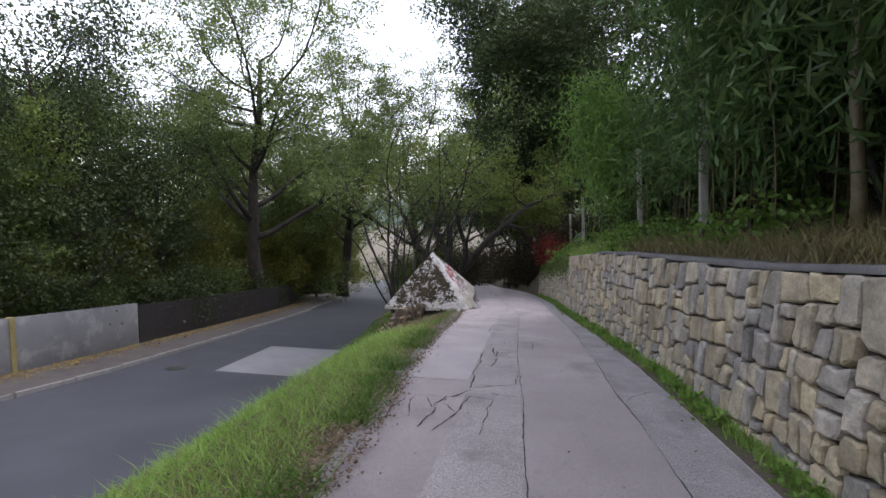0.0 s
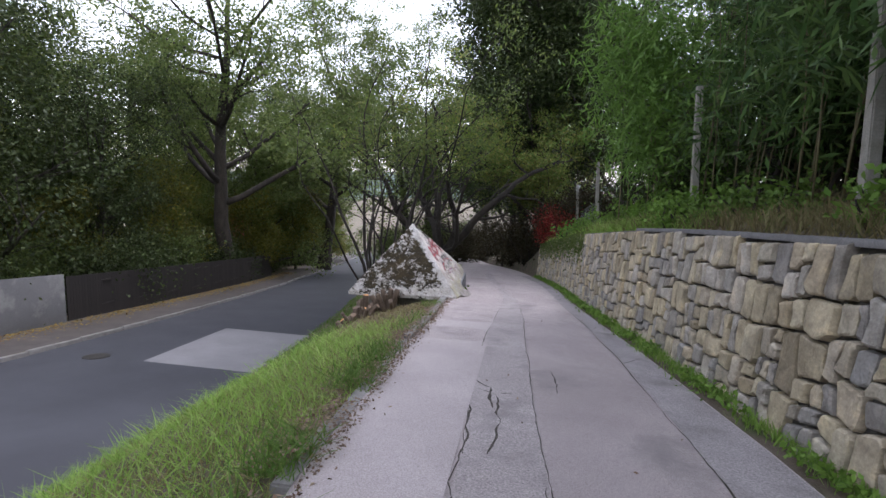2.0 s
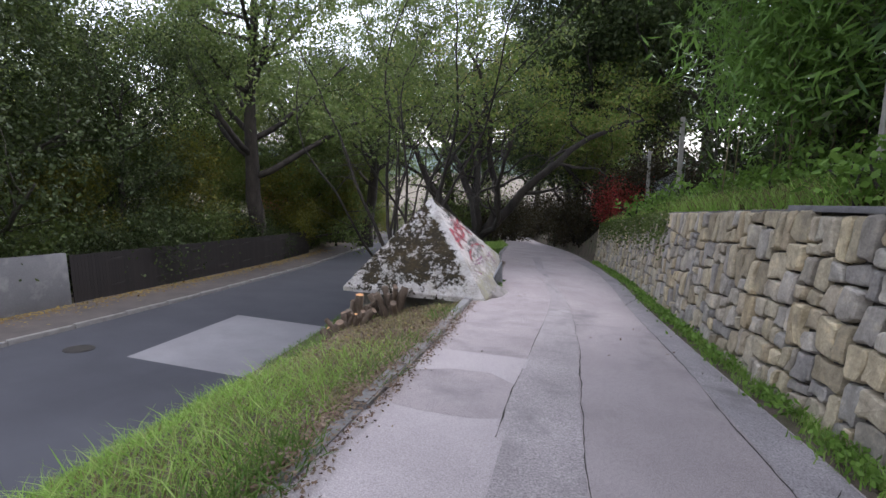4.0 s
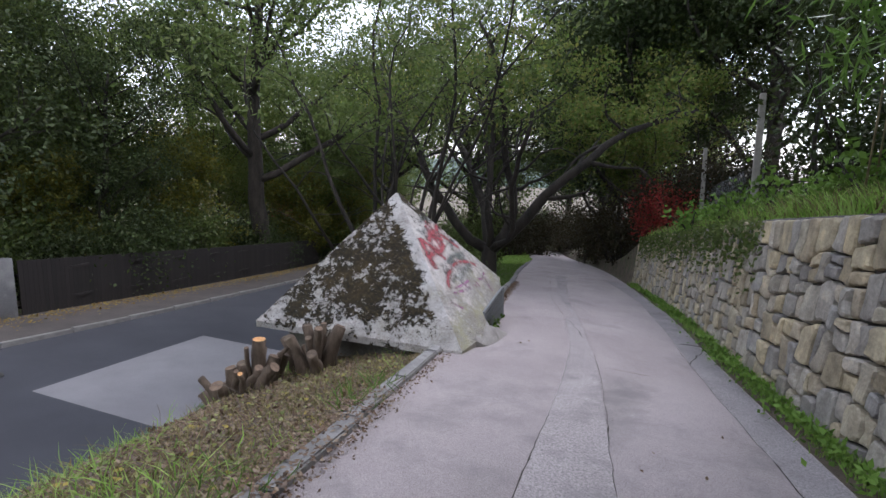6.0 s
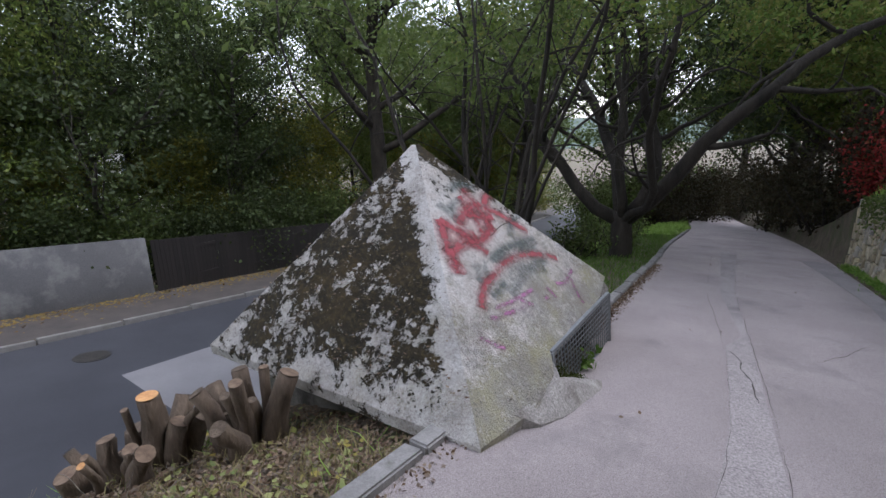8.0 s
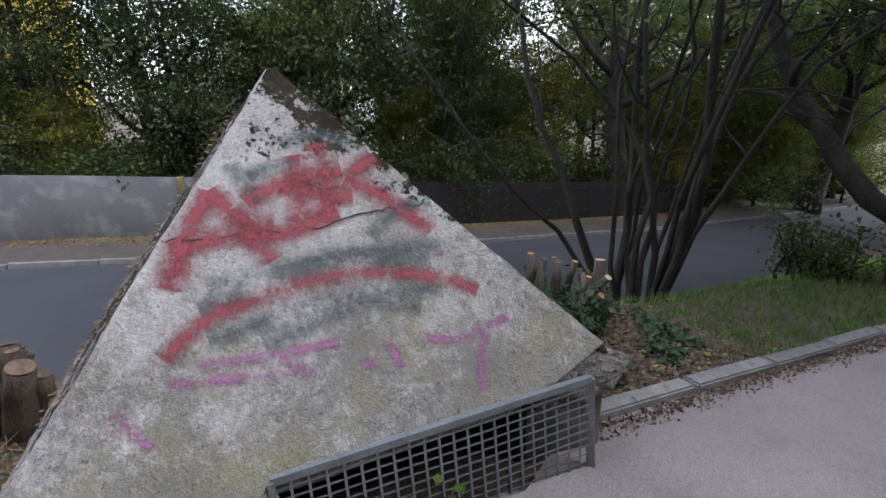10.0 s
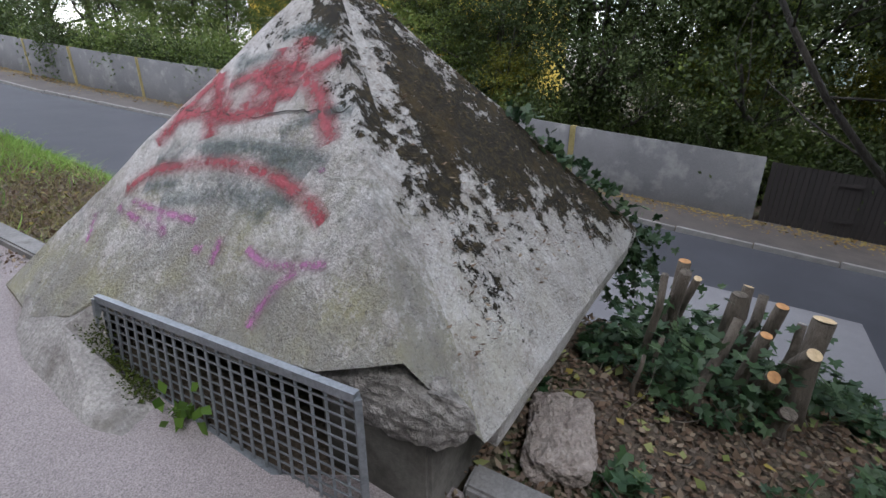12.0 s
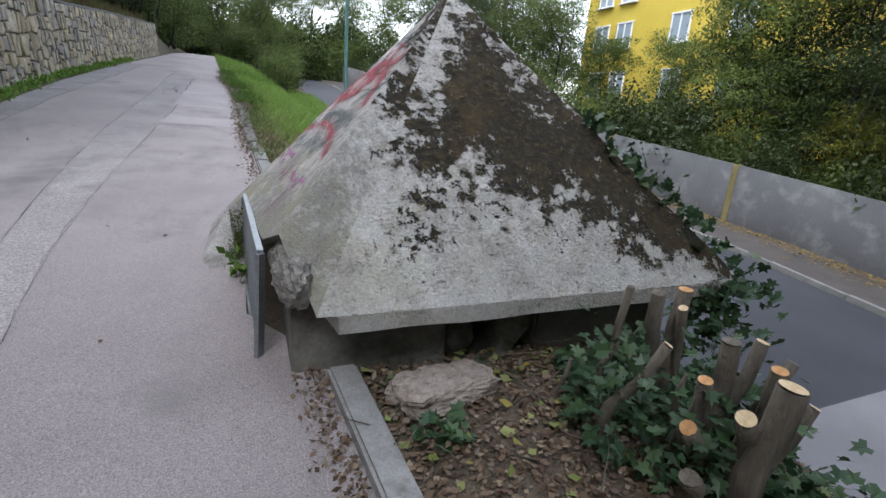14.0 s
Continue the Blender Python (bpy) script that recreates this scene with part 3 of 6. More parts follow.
# ---- cracks and seams in the footpath ----
def ribbon(points, widths, lift, surface_z):
    verts, faces = [], []
    for i, (x, y) in enumerate(points):
        x2, y2 = points[min(i + 1, len(points) - 1)]
        x1, y1 = points[max(i - 1, 0)]
        d = Vector((y2 - y1, x1 - x2)).normalized() * widths[i] / 2
        for s in (-1, 1):
            verts.append((x + s * d.x, y + s * d.y, surface_z(x + s * d.x, y + s * d.y) + lift))
    for i in range(len(points) - 1):
        faces.append((2 * i, 2 * i + 1, 2 * i + 3, 2 * i + 2))
    return verts, faces


def on_path(x, y):
    k, w = kerb_x(y), wall_x(y) - 0.28
    return path_z(y) + 0.02 * math.sin(math.pi * max(0, min(1, (x - k) / (w - k))))


def crack_line(x0, y0, x1, y1, wobble, width, seed):
    rng = random.Random(seed)
    n = max(4, int(math.hypot(x1 - x0, y1 - y0) / 0.07))
    pts, wid, off = [], [], 0.0
    for i in range(n + 1):
        t = i / n
        off = off * 0.9 + rng.uniform(-wobble, wobble)
        ax, ay = x1 - x0, y1 - y0
        l = math.hypot(ax, ay)
        pts.append((x0 + ax * t + ay / l * off * -1, y0 + ay * t + ax / l * off))
        wid.append(width * rng.uniform(0.3, 1.3) * (0.25 + 0.75 * math.sin(math.pi * min(1, max(0, t))) ** 0.4))
    return pts, wid


def bend(table, y):
    return lerp_table(table, y)


SEAM_C = [(-14, 1.85), (-10, 1.78), (-7.5, 1.71), (-4, 1.65), (-2, 1.68), (0.8, 1.55), (3.2, 1.25), (6.5, 0.8), (13.5, 0.25), (16, -0.1)]
SEAM_R = [(-14, 2.85), (-9.8, 2.85), (-5, 2.86), (-2, 2.79), (0.4, 2.66), (2, 2.62), (7.5, 2.43), (14, 1.6)]
SEAM_L = [(-8.2, 1.17), (-7.3, 1.11), (-4.5, 1.05), (-2, 1.14), (0, 1.2), (1.7, 1.18), (3.3, 1.0), (6.5, 0.4), (14, -0.4)]
cv, cf = [], []


def add_ribbon(pts, wid, lift=0.004):
    v, f = ribbon(pts, wid, lift, on_path)
    n = len(cv)
    cv.extend(v)
    cf.extend([tuple(i + n for i in q) for q in f])


for table, width, seed in ((SEAM_C, 0.013, 1), (SEAM_R, 0.018, 2), (SEAM_L, 0.010, 3)):
    y, rng, off = table[0][0], random.Random(seed), 0.0
    pts, wid = [], []
    while y < table[-1][0]:
        off = off * 0.85 + rng.uniform(-0.008, 0.008)
        pts.append((bend(table, y) + off, y))
        wid.append((1.0 if y < -1 else 0.4) * width * max(0.08, rng.uniform(0.35, 1.2) * (0.75 + 1.3 * noise.noise((y * 0.8, seed, 0)))))
        y += 0.09
    add_ribbon(pts, wid)
for i, (x0, y0, x1, y1, w) in enumerate([
        (1.15, -6.77, 1.34, -6.95, 0.014), (1.34, -6.95, 1.40, -7.52, 0.024), (1.40, -7.52, 1.39, -8.17, 0.02), (1.10, -6.5, 1.18, -8.73, 0.018), (1.18, -8.73, 1.20, -9.37, 0.026), (1.20, -9.37, 0.97, -9.72, 0.028),
        (0.97, -9.72, 0.92, -10.14, 0.022), (0.92, -10.14, 0.84, -10.7, 0.026), (1.24, -9.66, 1.15, -10.22, 0.024), (1.15, -10.22, 1.05, -10.8, 0.026), (1.20, -9.37, 1.68, -9.1, 0.014), (1.68, -9.1, 1.70, -8.5, 0.018),
        (1.40, -9.52, 1.75, -9.62, 0.016), (0.53, -9.79, 1.24, -9.70, 0.012), (1.24, -9.70, 1.46, -9.72, 0.012), (0.53, -9.79, 0.48, -10.6, 0.016), (0.62, -9.78, 0.66, -10.5, 0.012), (0.97, -10.0, 1.15, -10.25, 0.014), (0.76, -9.76, 0.92, -10.14, 0.014), (1.46, -9.72, 1.42, -10.8, 0.014),
        (1.12, -6.52, 1.30, -6.72, 0.022), (1.30, -6.72, 1.36, -7.27, 0.034), (1.36, -6.86, 1.5, -6.8, 0.014), (1.91, -5.93, 1.90, -6.71, 0.014), (2.9, -9.4, 3.3, -8.9, 0.012), (2.87, -5.2, 3.2, -4.8, 0.012), (2.66, 2.8, 3.05, 2.9, 0.05), (2.62, 1.6, 2.95, 2.5, 0.02), (1.6, 0.75, 2.1, 0.72, 0.012),
        (1.3, 2.2, 1.0, 3.4, 0.012), (1.7, 3.6, 2.2, 4.6, 0.008)]):
    add_ribbon(*crack_line(x0, y0, x1, y1, 0.02, w, 10 + i))
tagged(new("path_cracks", mesh_of("path_cracks", cv, cf, M_CRACK)), "dark cracks and seams in the asphalt path", "cracks", kind="structure")
strip("path_strip", [y / 2 for y in range(-24, 28)], lambda y: [(bend(SEAM_L, max(-8, y)) + (0.0 if y < 4 else 0.2), on_path(bend(SEAM_L, max(-8, y)), y) + 0.003), (bend(SEAM_C, y) - 0.01, on_path(bend(SEAM_C, y), y) + 0.003)], M_PATH_DARK, "darker repaired asphalt strip along the path", "path")
strip("path_edge", [y / 2 for y in range(-28, 28)], lambda y: [(bend(SEAM_R, y) + 0.01, on_path(bend(SEAM_R, y), y) + 0.003), (wall_x(y) - 0.3, path_z(y) + 0.003)], M_PATH_EDGE, "grey asphalt margin beside the wall", "path")
strip("path_repair", [-9.0, -7, -5, -3], lambda y: [(kerb_x(y) + 0.03, on_path(kerb_x(y) + 0.03, y) + 0.005), (1.12, on_path(1.12, y) + 0.005)], M_PATH_PALE, "smoother pale resurfaced panel of the path", "path")


# ---- the concrete pyramid ----
pyramid = empty("concrete_pyramid", pose(0, 0, 0), "weathered concrete pyramid with moss, sprayed graffiti and a broken corner", "bunker")
APEX = Vector((-1.43, 1.66, 2.02))
PA, PB = Vector((-2.78, 0.23, 0.29)), Vector((0.04, 0.36, 0.29))
PD = Vector((-2.84, 3.33, 0.30))
EDGE = [PB, Vector((0.13, 0.95, 0.29)), Vector((0.09, 1.28, 0.37)), Vector((0.0, 1.41, 0.47)), Vector((-0.03, 2.2, 0.475)), Vector((-0.06, 2.70, 0.485)), Vector((-0.125, 3.03, 0.60)), Vector((-0.245, 3.27, 0.285))]


def face_sheet(bm, edge, apex, rows_n, per, mat_index, seed):
    """A triangular face as a fine sheet from its lower edge up to the apex, slightly uneven."""
    line = []
    for i in range(len(edge) - 1):
        for k in range(per):
            line.append(edge[i].lerp(edge[i + 1], k / per))
    line.append(edge[-1])
    uv = bm.loops.layers.uv["face"]
    along = [((p - line[0]).length / (line[-1] - line[0]).length) for p in line]
    grid = []
    for r in range(rows_n + 1):
        t = r / rows_n
        grid.append([bm.verts.new(p.lerp(apex, t * 0.985)) for p in line])
    for r in range(rows_n):
        for c in range(len(line) - 1):
            f = bm.faces.new((grid[r][c], grid[r][c + 1], grid[r + 1][c + 1], grid[r + 1][c]))
            f.material_index = mat_index
            f.smooth = True
            for lp, (rr, cc) in zip(f.loops, ((r, c), (r, c + 1), (r + 1, c + 1), (r + 1, c))):
                lp[uv].uv = (along[cc], rr / rows_n)
    return grid


bm = bmesh.new()
bm.loops.layers.uv.new("face")
g1 = face_sheet(bm, EDGE, APEX, 26, 5, 0, 1)
g2 = face_sheet(bm, [EDGE[-1], PD], APEX, 26, 26, 1, 2)
g3 = face_sheet(bm, [PD, PA], APEX, 26, 26, 3, 3)
g4 = face_sheet(bm, [PA, PB], APEX, 26, 26, 2, 4)
bmesh.ops.remove_doubles(bm, verts=bm.verts[:], dist=0.0005)
low = [e for e in bm.edges if e.is_boundary and (e.verts[0].co.z + e.verts[1].co.z) / 2 < 1.0]
ring = bmesh.ops.extrude_edge_only(bm, edges=low)["geom"]
for v in [x for x in ring if isinstance(x, bmesh.types.BMVert)]:
    inward = (Vector((-1.4, 1.8, 0)) - Vector((v.co.x, v.co.y, 0))).normalized()
    crushed = v.co.y > 2.5 and v.co.x > -0.3
    v.co += inward * (0.08 if crushed else 0.008)
    v.co.z -= 0.03 if crushed else 0.09
loop = [e for e in bm.edges if e.is_boundary and e.verts[0].co.z < 1.0]
ring = bmesh.ops.extrude_edge_only(bm, edges=loop)["geom"]
for v in [x for x in ring if isinstance(x, bmesh.types.BMVert)]:
    c = Vector((-1.4, 1.8, v.co.z + 0.05))
    v.co = v.co.lerp(c, 0.45)
bmesh.ops.holes_fill(bm, edges=[e for e in bm.edges if e.is_boundary], sides=400)
bmesh.ops.recalc_face_normals(bm, faces=bm.faces[:])
for v in bm.verts:
    n = noise.noise(v.co * 1.6) * 0.014 + noise.noise(v.co * 6) * 0.007 + noise.noise(v.co * 17) * 0.004
    if v.co.z < 0.12:
        n = 0.0
    broken = max(0.0, 1 - (v.co - Vector((-0.1, 3.2, 0.3))).length / 0.28)
    v.co += v.normal * (n - 0.03 * broken * (1 + noise.noise(v.co * 25)))
for e in bm.edges:
    if len(e.link_faces) == 2 and e.calc_face_angle() > 0.4:
        e.smooth = False
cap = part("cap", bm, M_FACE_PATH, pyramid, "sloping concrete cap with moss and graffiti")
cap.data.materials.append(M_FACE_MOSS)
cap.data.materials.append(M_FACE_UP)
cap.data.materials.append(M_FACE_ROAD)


def face_point(edge_a, edge_b, u, v, lift=0.006):
    """A place on a pyramid face: u along its lower edge, v up to the apex."""
    p = edge_a.lerp(edge_b, u).lerp(APEX, v)
    n = (edge_b - edge_a).cross(APEX - edge_a).normalized()
    return p + n * lift


# the crushed corner above the grate's end
bm = bmesh.new()
bmesh.ops.create_icosphere(bm, subdivisions=4, radius=1.0, matrix=pose(-0.185, 2.92, 0.39) @ Matrix.Diagonal((0.09, 0.34, 0.155, 1)))
for v in bm.verts:
    v.co += v.normal * (0.025 * noise.noise(v.co * 9) + 0.022 * noise.noise(v.co * 30) + 0.014 * noise.noise(v.co * 75))
part("broken_corner", bm, M_AGGREGATE, pyramid, "crumbled corner showing coarse concrete gravel")

# the cracked-off foot beside the grate
bm = bmesh.new()
foot = [(0.07, 0.72, 0.33), (0.19, 0.86, 0.22), (0.25, 1.08, 0.18), (0.29, 1.44, 0.125), (0.30, 1.74, 0.09), (0.25, 1.90, 0.07), (0.08, 1.86, 0.07), (0.06, 1.50, 0.16), (0.0, 1.40, 0.445), (0.08, 1.22, 0.36)]
topv = [bm.verts.new(p) for p in foot]
botv = [bm.verts.new((x, y, -0.05)) for x, y, z in foot]
crest = bm.verts.new((0.13, 1.30, 0.34))
for i in range(len(foot)):
    j = (i + 1) % len(foot)
    bm.faces.new((crest, topv[i], topv[j]))
    bm.faces.new((topv[i], botv[i], botv[j], topv[j]))
bm.faces.new(botv[::-1])
bmesh.ops.triangulate(bm, faces=bm.faces[:])
bmesh.ops.subdivide_edges(bm, edges=bm.edges[:], cuts=4, use_grid_fill=True)
bmesh.ops.recalc_face_normals(bm, faces=bm.faces[:])
for v in bm.verts:
    v.co += v.normal * (0.012 * noise.noise(v.co * 5) + 0.007 * noise.noise(v.co * 18))
part("broken_foot", bm, M_FOOT, pyramid, "cracked-off pale concrete foot lying on the path")

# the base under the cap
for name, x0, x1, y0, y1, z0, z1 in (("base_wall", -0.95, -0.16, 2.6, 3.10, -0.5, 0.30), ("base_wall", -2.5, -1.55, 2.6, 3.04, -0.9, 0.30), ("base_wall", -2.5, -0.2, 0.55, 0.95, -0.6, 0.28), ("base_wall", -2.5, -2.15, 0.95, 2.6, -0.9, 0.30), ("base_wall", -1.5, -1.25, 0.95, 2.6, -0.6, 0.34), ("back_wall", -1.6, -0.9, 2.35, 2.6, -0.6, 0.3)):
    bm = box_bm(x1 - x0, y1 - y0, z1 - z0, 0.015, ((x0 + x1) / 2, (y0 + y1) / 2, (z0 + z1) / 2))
    part(name, bm, M_BASE, pyramid, "blotched dark concrete base")
for i, (x, y, z, s) in enumerate([(-1.05, 2.95, -0.02, 0.13), (-1.25, 2.9, 0.12, 0.12), (-1.4, 2.95, 0.0, 0.14), (-1.12, 2.85, 0.17, 0.1), (-1.3, 2.95, -0.15, 0.15)]):
    bm = bmesh.new()
    bmesh.ops.create_icosphere(bm, subdivisions=2, radius=s, matrix=pose(x, y, z, i * 40, i * 70, 0))
    for v in bm.verts:
        v.co += v.normal * 0.04 * noise.noise(v.co * 8)
    part("fill_stone", bm, M_BASE, pyramid)

# the grate
GTL, GTR = Vector((0.01, 1.40, 0.46)), Vector((-0.045, 2.90, 0.472))
GBL, GBR = Vector((0.05, 1.40, 0.10)), Vector((-0.02, 2.93, -0.10))
grate = empty("iron_grate", pose(0, 0, 0), "galvanised iron grate closing the opening under the pyramid", "grate")


def bar_between(name, a, b, w, d, mat, label=""):
    v = b - a
    bm = box_bm(w, d, v.length)
    ob = part(name, bm, mat, grate, label)
    q = v.to_track_quat("Z", "X")
    ob.matrix_basis = Matrix.Translation((a + b) / 2) @ q.to_matrix().to_4x4()
    return ob


for a, b in ((GTL, GTR), (GBL, GBR)):
    bar_between("frame_bar", a, b, 0.035, 0.03, M_STEEL, "galvanised flat edge bar")
for a, b in ((GTL, GBL), (GTR, GBR)):
    bar_between("frame_bar", a, b, 0.045, 0.025, M_STEEL, "galvanised flat edge bar")
for i in range(1, 22):
    u = i / 22
    bar_between("upright_bar", GTL.lerp(GTR, u), GBL.lerp(GBR, u), 0.008, 0.011, M_STEEL)
for i in range(1, 12):
    h = i * 0.048
    ua = 0.0 if h < 0.37 else min(1, (h - 0.37) / 0.2)
    a = GTL.lerp(GTR, ua) - Vector((0, 0, h))
    b = GTR.lerp(GBR, h / 0.575)
    bar_between("cross_bar", Vector((GTL.lerp(GTR, ua).x + 0.02 * h + 0.006, a.y, a.z)), b + Vector((0.006, 0, 0)), 0.006, 0.006, M_STEEL)


# ---- graffiti: sprayed strokes on the face beside the path ----
def stroke(bm_list, pts, width, seed):
    """One sprayed stroke over face places (y, z)."""
    rng = random.Random(seed)
    verts, faces, across = bm_list
    fine = []
    for i in range(len(pts) - 1):
        p0, p1, p2, p3 = (Vector(pts[max(i - 1, 0)]), Vector(pts[i]), Vector(pts[i + 1]), Vector(pts[min(i + 2, len(pts) - 1)]))
        for k in range(8):
            t = k / 8
            fine.append(0.5 * (2 * p1 + (p2 - p0) * t + (2 * p0 - 5 * p1 + 4 * p2 - p3) * t * t + (3 * p1 - p0 - 3 * p2 + p3) * t ** 3))
    fine.append(Vector(pts[-1]))
    n0 = len(verts)
    for i, p in enumerate(fine):
        d = (fine[min(i + 1, len(fine) - 1)] - fine[max(i - 1, 0)])
        d = Vector((-d.y * 1.37, d.x)).normalized()
        for s in (-1, -0.5, 0, 0.5, 1):
            q = p + Vector((d.x, d.y / 1.37)) * (s * width * 0.5)
            verts.append(graffiti_place(q.x, q.y))
            across.append((s * 0.5 + 0.5, i / max(1, len(fine) - 1)))
    for i in range(len(fine) - 1):
        for k in range(4):
            a = n0 + i * 5 + k
            faces.append((a, a + 1, a + 6, a + 5))


GA, GB = Vector((0.17, 0.40, 0.27)), Vector((0.10, 3.32, 0.27))


def unevenness(p):
    return noise.noise(p * 1.6) * 0.014 + noise.noise(p * 6) * 0.007 + noise.noise(p * 17) * 0.004


def graffiti_place(y, z):
    """The place on the face beside the path at y and height z."""
    w = 0.5
    for i in range(9):
        ye = min(max((y - 1.66 * w) / (1 - w), EDGE[0].y), EDGE[-1].y - 0.001)
        k = max(i for i in range(len(EDGE) - 1) if EDGE[i].y <= ye)
        a, b = EDGE[k], EDGE[k + 1]
        e = a.lerp(b, (ye - a.y) / (b.y - a.y))
        w = min(0.97, max(0.0, 0.5 * w + 0.5 * (z - e.z) / (APEX.z - e.z)))
    p = e.lerp(APEX, w)
    n = (GB - GA).cross(APEX - GA).normalized()
    return p + n * (unevenness(p) + 0.007)


def spray(name, strokes, width, mat, label):
    verts, faces, across = [], [], []
    for i, s in enumerate(strokes):
        stroke((verts, faces, across), s, width, i)
    me = mesh_of(name, verts, faces, mat, True)
    uv = me.uv_layers.new(name="across")
    for lp in me.loops:
        uv.data[lp.index].uv = across[lp.vertex_index]
    ob = new(name, me)
    ob.parent = pyramid
    ob["label"] = label
    return ob


TEAL = [[(1.38, 1.53), (1.47, 1.4), (1.46, 1.36)], [(1.46, 1.47), (1.58, 1.51), (1.72, 1.51)], [(1.64, 1.61), (1.82, 1.64), (2.0, 1.58)], [(1.24, 1.06), (1.8, 1.11), (2.34, 1.08)], [(1.2, 0.99), (1.78, 1.08), (2.26, 1.02)], [(1.99, 1.16), (2.17, 1.26), (2.35, 1.28)], [(1.23, 0.88), (1.79, 0.96), (2.28, 0.91)], [(1.44, 0.84), (1.86, 0.91), (2.15, 0.86)]]
RED = [[(1.08, 1.06), (1.14, 1.2), (1.28, 1.42)], [(1.28, 1.42), (1.42, 1.26), (1.52, 1.12)], [(1.12, 1.18), (1.31, 1.23), (1.54, 1.22)], [(1.44, 1.36), (1.68, 1.45), (1.92, 1.46)], [(1.7, 1.55), (1.71, 1.41), (1.65, 1.26)], [(1.82, 1.6), (1.84, 1.42), (1.78, 1.25)], [(2.11, 1.52), (2.02, 1.47), (1.93, 1.42)], [(1.93, 1.42), (2.1, 1.33), (2.31, 1.15)], [(1.53, 1.22), (1.69, 1.24), (1.86, 1.28)], [(1.37, 1.33), (1.46, 1.28), (1.55, 1.26)], [(1.14, 1.16), (1.11, 1.05)], [(1.61, 1.42), (1.78, 1.36), (1.95, 1.34)]]
PINK = [[(0.88, 0.71), (1.01, 0.6)], [(1.08, 0.77), (1.38, 0.75), (1.59, 0.74)], [(1.49, 0.79), (1.61, 0.72)], [(2.14, 0.75), (2.29, 0.72), (2.57, 0.76)], [(2.44, 0.72), (2.36, 0.63), (2.34, 0.53)], [(1.83, 0.71), (1.89, 0.71)], [(1.96, 0.77), (1.99, 0.67)], [(2.32, 1.04), (2.33, 1.06)], [(1.17, 0.81), (1.75, 0.8)]]
for line in TEAL:
    spray("graffiti_stroke", [line], 0.13, M_SPRAY_TEAL, "faded teal spray paint stroke")
for line in RED:
    spray("graffiti_stroke", [line], 0.16, M_SPRAY_RED, "red spray paint lettering stroke")
spray("graffiti_stroke", [[(1.06, 0.84), (1.24, 0.95), (1.51, 1.01), (1.77, 1.03), (2.04, 1.01), (2.29, 0.95), (2.46, 0.88)]], 0.12, M_SPRAY_RED, "red sprayed arc")
for line in PINK:
    spray("graffiti_stroke", [line], 0.065, M_SPRAY_PINK, "thin magenta spray paint line")
rng = random.Random(77)
for ends in ([(1.08, 1.23), (1.34, 1.22), (1.67, 1.23), (1.97, 1.25), (2.17, 1.27), (2.35, 1.29)],):
    line = []
    for (y0, z0), (y1, z1) in zip(ends, ends[1:]):
        for k in range(5):
            line.append((y0 + (y1 - y0) * k / 5 + rng.uniform(-0.012, 0.012), z0 + (z1 - z0) * k / 5 + rng.uniform(-0.014, 0.014)))
    spray("crack", [line], 0.009, M_CRACK, "dark hairline crack in the concrete")


# ---- leaves, grass and trees ----
def leaf_cloud(name, centres, length, width, material, rng, droop=0.0, along=None, flat=False):
    """One mesh of many folded leaves: a point, its size and a random turn each."""
    n = len(centres)
    c = np.asarray(centres, dtype=np.float64)
    d = rng.normal(size=(n, 3)) if along is None else np.asarray(along) + 0.45 * rng.normal(size=(n, 3))
    d[:, 2] -= droop
    if flat:
        d[:, 2] *= 0.15
    d /= np.linalg.norm(d, axis=1)[:, None] + 1e-9
    r = rng.normal(size=(n, 3))
    if flat:
        r = np.cross(d, np.array([0, 0, 1.0]) + 0.25 * rng.normal(size=(n, 3)))
    s = np.cross(d, r) if not flat else r
    s /= np.linalg.norm(s, axis=1)[:, None] + 1e-9
    up = np.cross(d, s)
    L = (length * rng.uniform(0.6, 1.3, n))[:, None]
    W = (width * rng.uniform(0.7, 1.3, n))[:, None]
    v = np.empty((n, 4, 3))
    v[:, 0] = c
    v[:, 1] = c + d * L * 0.45 + s * W * 0.5 + up * W * 0.15
    v[:, 2] = c + d * L
    v[:, 3] = c + d * L * 0.45 - s * W * 0.5 + up * W * 0.15
    me = bpy.data.meshes.new(name)
    me.vertices.add(4 * n)
    me.vertices.foreach_set("co", v.reshape(-1))
    me.loops.add(4 * n)
    me.loops.foreach_set("vertex_index", np.arange(4 * n, dtype=np.int32))
    me.polygons.add(n)
    me.polygons.foreach_set("loop_start", np.arange(0, 4 * n, 4, dtype=np.int32))
    me.polygons.foreach_set("loop_total", np.full(n, 4, dtype=np.int32))
    me.materials.append(material)
    me.update(calc_edges=True)
    me.validate()
    return me


